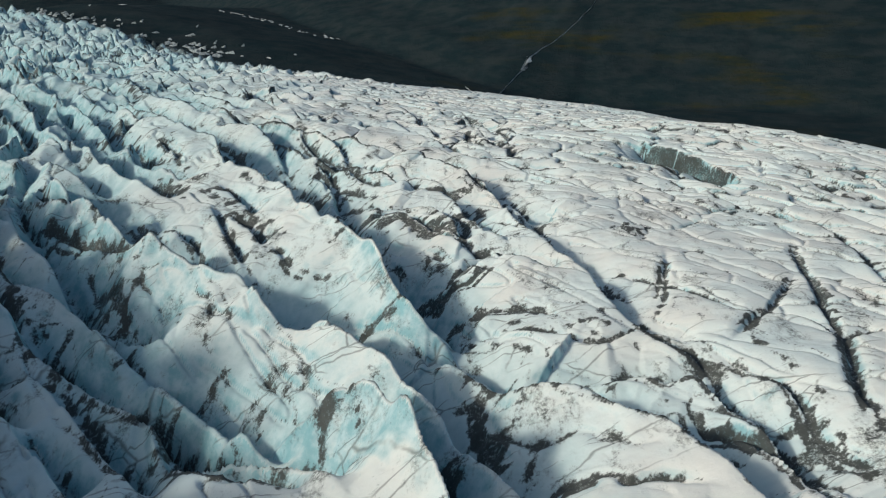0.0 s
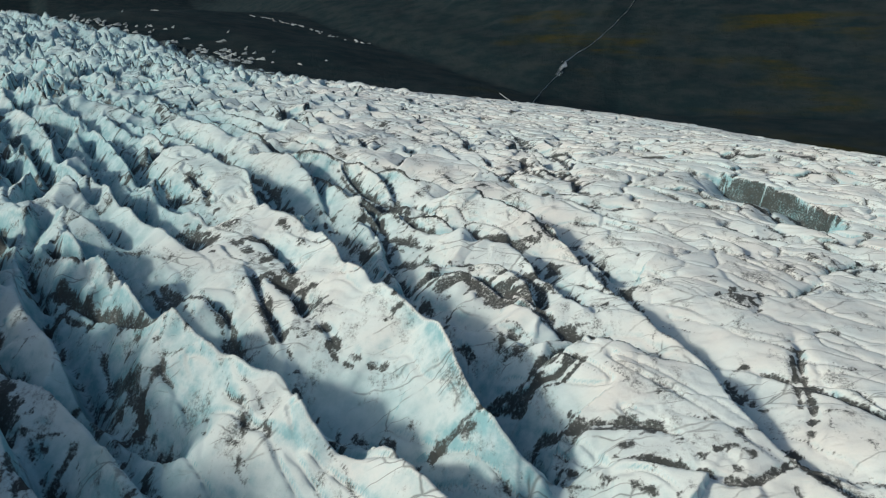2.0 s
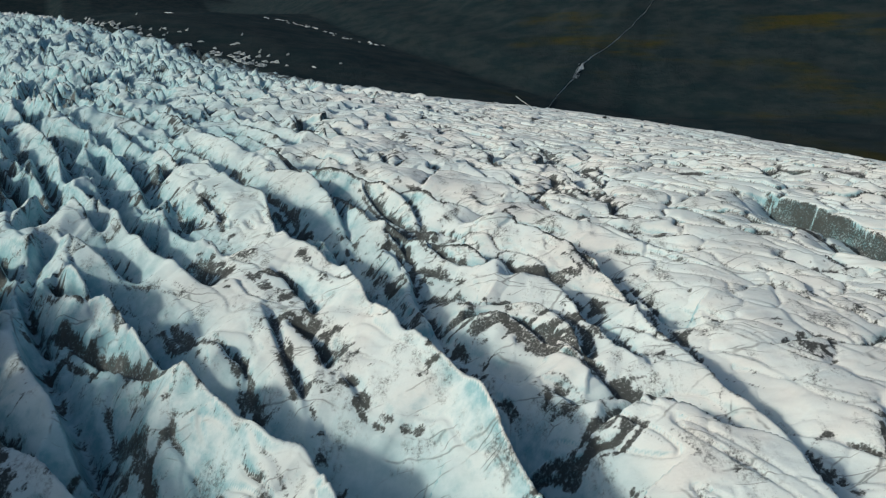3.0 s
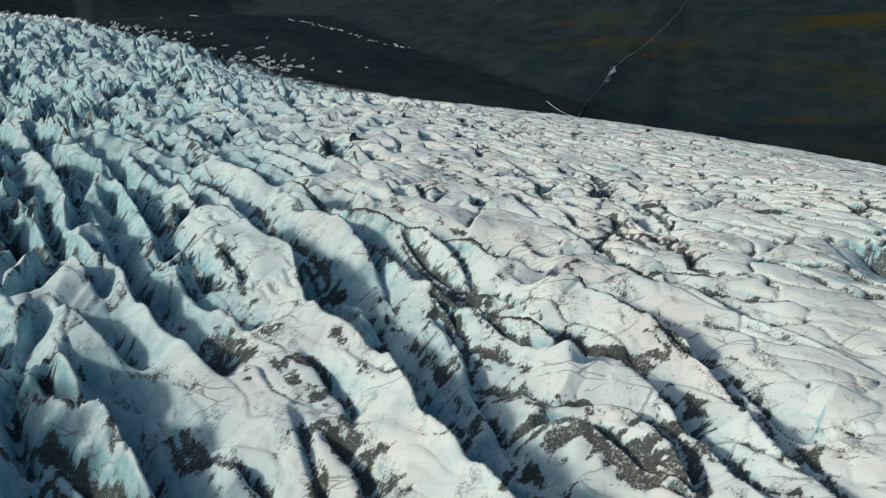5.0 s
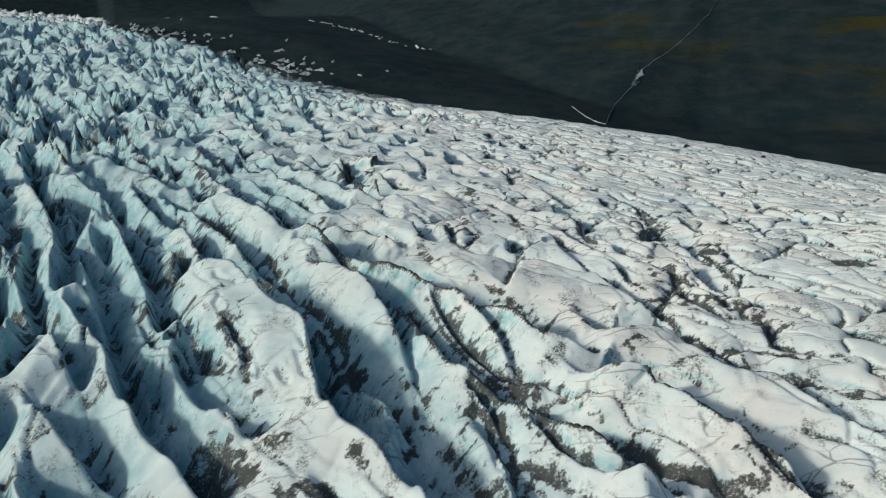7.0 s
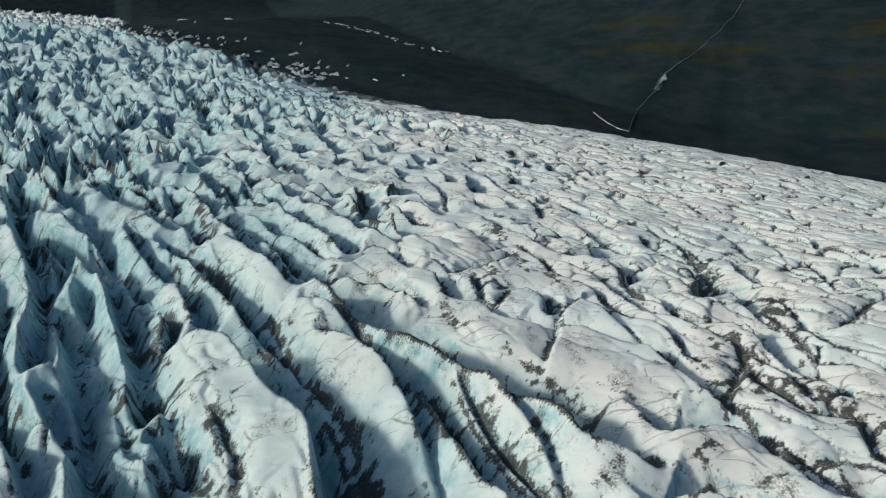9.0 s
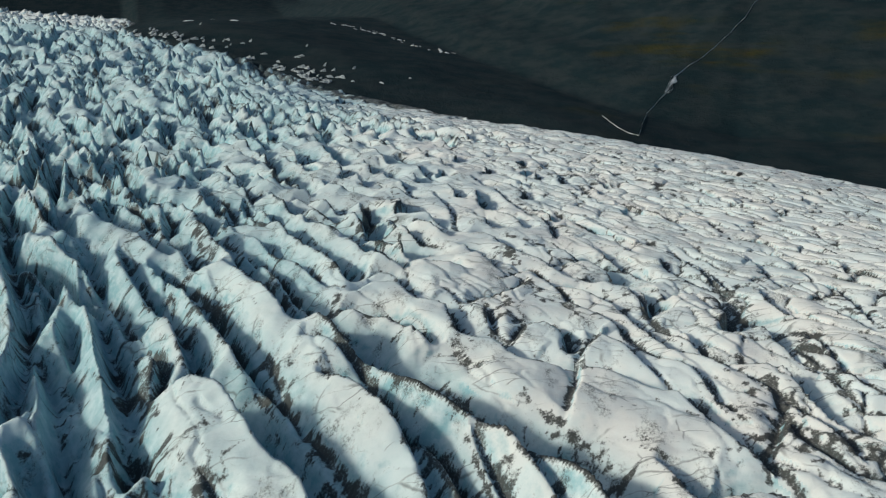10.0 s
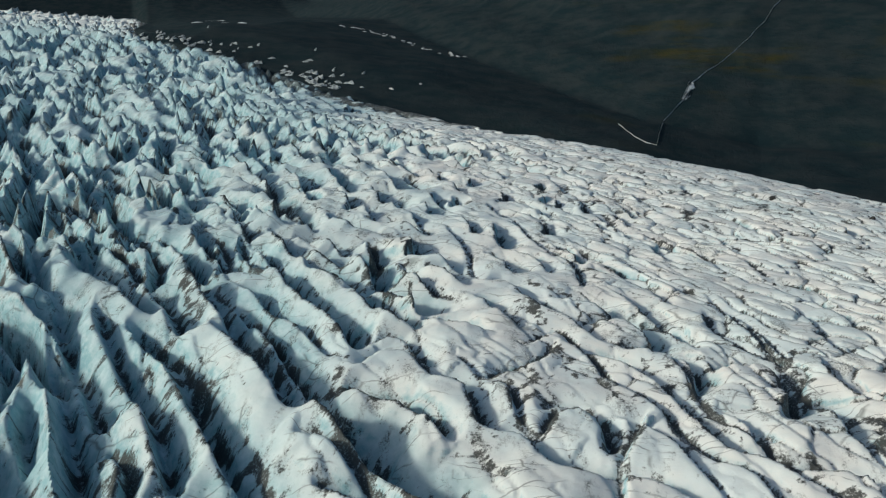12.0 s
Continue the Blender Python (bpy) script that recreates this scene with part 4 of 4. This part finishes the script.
def ground_level(x, y):
    plain = 29 - 0.17 * (x + 173) + 0.04 * (y - 737)
    plain = np.clip(plain, -24, 75 + 0.01 * np.hypot(x, y))
    plain = plain + 3.5 * fbm(x, y, 90, 4, 201)
    m = beside(MARGIN, x, y)
    plain = plain - 75 * step(m, -8, 60) - 13 * step(m, -110, -15)
    d = -beside(FOOT, x, y)
    rise = np.maximum(d, 0)
    slope = 0.52 * rise + 7 * step(rise, 20, 90) * fbm(x, y, 90, 4, 211) + 1.5 * fbm(x, y, 25, 3, 221)
    ledge = 3 * np.sin((slope + 8 * fbm(x, y, 120, 3, 231)) / 13.0)
    hill = np.where(rise > 0, slope + ledge * step(rise, 10, 60), 0)
    z = plain + np.minimum(hill, 620 + 120 * fbm(x, y, 400, 3, 241))
    r, a = np.hypot(x, y), np.degrees(np.arctan2(x, y))
    sky_line = np.where(a < -17.3, 1.05 + 0.55 * np.maximum(-18.2 - a, 0), 1.05 + 0.5 * np.maximum(a + 16.2, 0))
    sky_line = np.minimum(sky_line, 7) + 0.08 * fbm(x, y, 350, 3, 251)
    back = 80 + 4300 * np.tan(np.radians(sky_line))
    return np.maximum(z, z + (back - z) * step(r, 2900, 4300))


def ground():
    ang = np.radians(np.concatenate([np.linspace(-180, -50, 40, endpoint=False), np.linspace(-50, 50, 620, endpoint=False), np.linspace(50, 180, 41)]))
    rad = 30 * np.exp(np.linspace(0, math.log(4700 / 30), 420))
    x, y = rad[:, None] * np.sin(ang), rad[:, None] * np.cos(ang)
    z = ground_level(x, y)
    moss = step(x, -150, 120) * np.ones_like(x)
    verts = np.stack([x, y, z], -1).reshape(-1, 3)
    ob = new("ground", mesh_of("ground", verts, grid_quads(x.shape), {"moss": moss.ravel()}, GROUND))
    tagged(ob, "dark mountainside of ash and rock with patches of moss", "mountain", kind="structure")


glacier()
ground()


# ---- waterfall, snow and stones ----
def ribbon(name, parent, pts, width, strands, seed):
    """White water running down the ground: thin wandering strands with raised middles."""
    rnd = random.Random(seed)
    p = np.array(pts, float)
    d = np.concatenate([[0], np.cumsum(np.hypot(*np.diff(p, axis=0).T))])
    u = np.linspace(0, d[-1], max(12, int(d[-1] / 1.5)))
    x, y = np.interp(u, d, p[:, 0]), np.interp(u, d, p[:, 1])
    dx, dy = np.gradient(x), np.gradient(y)
    ln = np.hypot(dx, dy)
    nx, ny = -dy / ln, dx / ln
    verts, faces = [], []
    for k in range(strands):
        off = rnd.uniform(-0.5, 0.5) * width
        wide = np.maximum(width * rnd.uniform(0.2, 0.45) * (0.12 + 1.9 * fbm(u, u * 0 + 7 * k, 9, 3, 300 + seed)), 0.0)
        off = off + 0.5 * width * fbm(u, u * 0 + 9 * k, 14, 3, 320 + seed)
        base = len(verts)
        for i in range(len(u)):
            for q, lift in ((-1, 0.1), (0, 0.9), (1, 0.1)):
                vx, vy = x[i] + nx[i] * (off[i] + q * wide[i]), y[i] + ny[i] * (off[i] + q * wide[i])
                verts.append((vx, vy, lift + 0.3))
        for i in range(len(u) - 1):
            for q in (0, 1):
                a = base + 3 * i + q
                faces.append((a, a + 1, a + 4, a + 3))
    verts = np.array(verts)
    verts[:, 2] += ground_level(verts[:, 0], verts[:, 1])
    me = bpy.data.meshes.new(name)
    me.from_pydata(verts.tolist(), [], faces)
    me.materials.append(WATER)
    ob = new(name, me)
    ob.parent = parent
    return ob


def waterfall():
    root = tagged(new("waterfall"), "thin white waterfall running down the dark mountainside", "waterfall")
    ribbon("upper_stream", root, [(232, 1035), (206, 999), (191, 969), (169, 941), (144, 919), (116, 887), (102, 869)], 0.7, 2, 1)
    ribbon("cascade", root, [(102, 869), (96, 852), (91, 839)], 5.0, 6, 2)
    ribbon("lower_stream", root, [(91, 839), (79, 822), (69, 809), (57, 741), (50, 699)], 0.8, 2, 3)
    ribbon("stream_fan", root, [(49, 694), (41, 696), (33, 707), (28, 724), (23, 749)], 0.6, 2, 4)


def snow_patch(x, y, long, wide, turn, seed, high=1.1, ice=False):
    """A lens of old snow, or a stub of ice, with a ragged outline, lying on the ground."""
    n, rings = 28, 5
    verts, faces = [], []
    c, s_ = math.cos(turn), math.sin(turn)
    for r in range(rings + 1):
        for k in range(n):
            a = 2 * math.pi * k / n
            rag = 1 + 0.55 * float(fbm(np.array([2.5 * math.cos(a)]), np.array([2.5 * math.sin(a)]), 1.0, 3, seed)[0])
            px, py = long * rag * r / rings * math.cos(a), wide * rag * r / rings * math.sin(a)
            vx, vy = x + c * px - s_ * py, y + s_ * px + c * py
            bump = high * (1 - (r / rings) ** (1.1 if ice else 2)) * (1 + (0.4 * math.sin(3.1 * a + seed) if ice and r else 0))
            verts.append((vx + (0.8 * bump if ice else 0), vy + (0.3 * bump if ice else 0), bump + (0.25 if r < rings else -0.6)))
    for r in range(rings):
        for k in range(n):
            a, b = r * n + k, r * n + (k + 1) % n
            faces.append((a, a + n, b + n, b))
    verts = np.array(verts)
    verts[:, 2] += ground_level(verts[:, 0], verts[:, 1])
    me = bpy.data.meshes.new("snow_patch")
    me.from_pydata(verts.tolist(), [], faces)
    me.materials.append(DIRTY_ICE if ice else SNOW)
    for p in me.polygons:
        p.use_smooth = not ice
    if ice:
        tagged(new("ice_stub", me), "stub of grey-white ice poking out of black debris", "ice stub", "ice stubs along the glacier margin")
        return
    tagged(new("snow_patch", me), "small ragged patch of old snow on dark ground", "snow patch", "snow patches on the mountainside")


def boulder(x, y, size, seed):
    """A dark stone lying on the ice."""
    bm = bmesh.new()
    bmesh.ops.create_icosphere(bm, subdivisions=3, radius=size)
    for v in bm.verts:
        k = 1 + 0.35 * noise.noise(v.co / size * 1.3 + Vector((seed, 0, 0))) + 0.12 * noise.noise(v.co / size * 4)
        v.co = Vector((v.co.x * k, v.co.y * k * 0.8, v.co.z * k * 0.75))
    me = bpy.data.meshes.new("boulder")
    bm.to_mesh(me)
    bm.free()
    me.materials.append(STONE)
    ob = new("boulder", me)
    ob.location = (x, y, ice_top(x, y) + 0.35 * size)
    tagged(ob, "dark angular stone lying on the ice", "boulder", "stones on the glacier")


waterfall()
for n, (x, y, a, b) in enumerate(((-184, 779, 6, 2.2), (-212, 777, 4, 1.8), (-160, 800, 3, 1.5), (-560, 1250, 30, 7), (-700, 1420, 26, 9), (-900, 1900, 40, 16),
                                  (-830, 1800, 30, 12), (-480, 1130, 16, 5))):
    snow_patch(x, y, 0.5 * a, 0.32 * b, radians(-25 + 17 * (n % 3)), 400 + n)
rnd = random.Random(12)
chain = [(-375, 1240), (-310, 1224), (-273, 1177), (-210, 1111), (-148, 1058)]
for n in range(44):        # drifts left along a gully, in loose clusters
    i = rnd.choice((0, 0, 1, 1, 2, 3, 3))
    k = rnd.choice((0.15, 0.5, 0.8)) + rnd.gauss(0, 0.09)
    (ax, ay), (bx, by) = chain[i], chain[i + 1]
    snow_patch(ax + (bx - ax) * k + rnd.gauss(0, 5), ay + (by - ay) * k + rnd.gauss(0, 9), rnd.uniform(1.2, 4.5), rnd.uniform(0.5, 1.3), radians(rnd.uniform(-60, 20)), 430 + n, 0.7)
for n, (x, y, size) in enumerate(((50.5, 386.0, 1.1), (51.8, 385.0, 0.8), (49.6, 384.6, 0.7), (74.0, 358.0, 0.9))):
    boulder(x, y, size, 3.7 * n)
rnd = random.Random(21)
for n in range(90):
    k = rnd.uniform(0, 4)
    i = int(k)
    line = [(-240, 752), (-300, 800), (-400, 858), (-470, 898), (-575, 950)]
    (ax, ay), (bx, by) = line[i], line[i + 1]
    off = abs(rnd.gauss(0, 26)) + 4
    snow_patch(ax + (bx - ax) * (k - i) + 0.5 * off, ay + (by - ay) * (k - i) + 0.85 * off, rnd.uniform(1.5, 6), rnd.uniform(0.7, 2.0),
               radians(rnd.uniform(-70, 10)), 500 + n, rnd.uniform(1.0, 3.0), True)
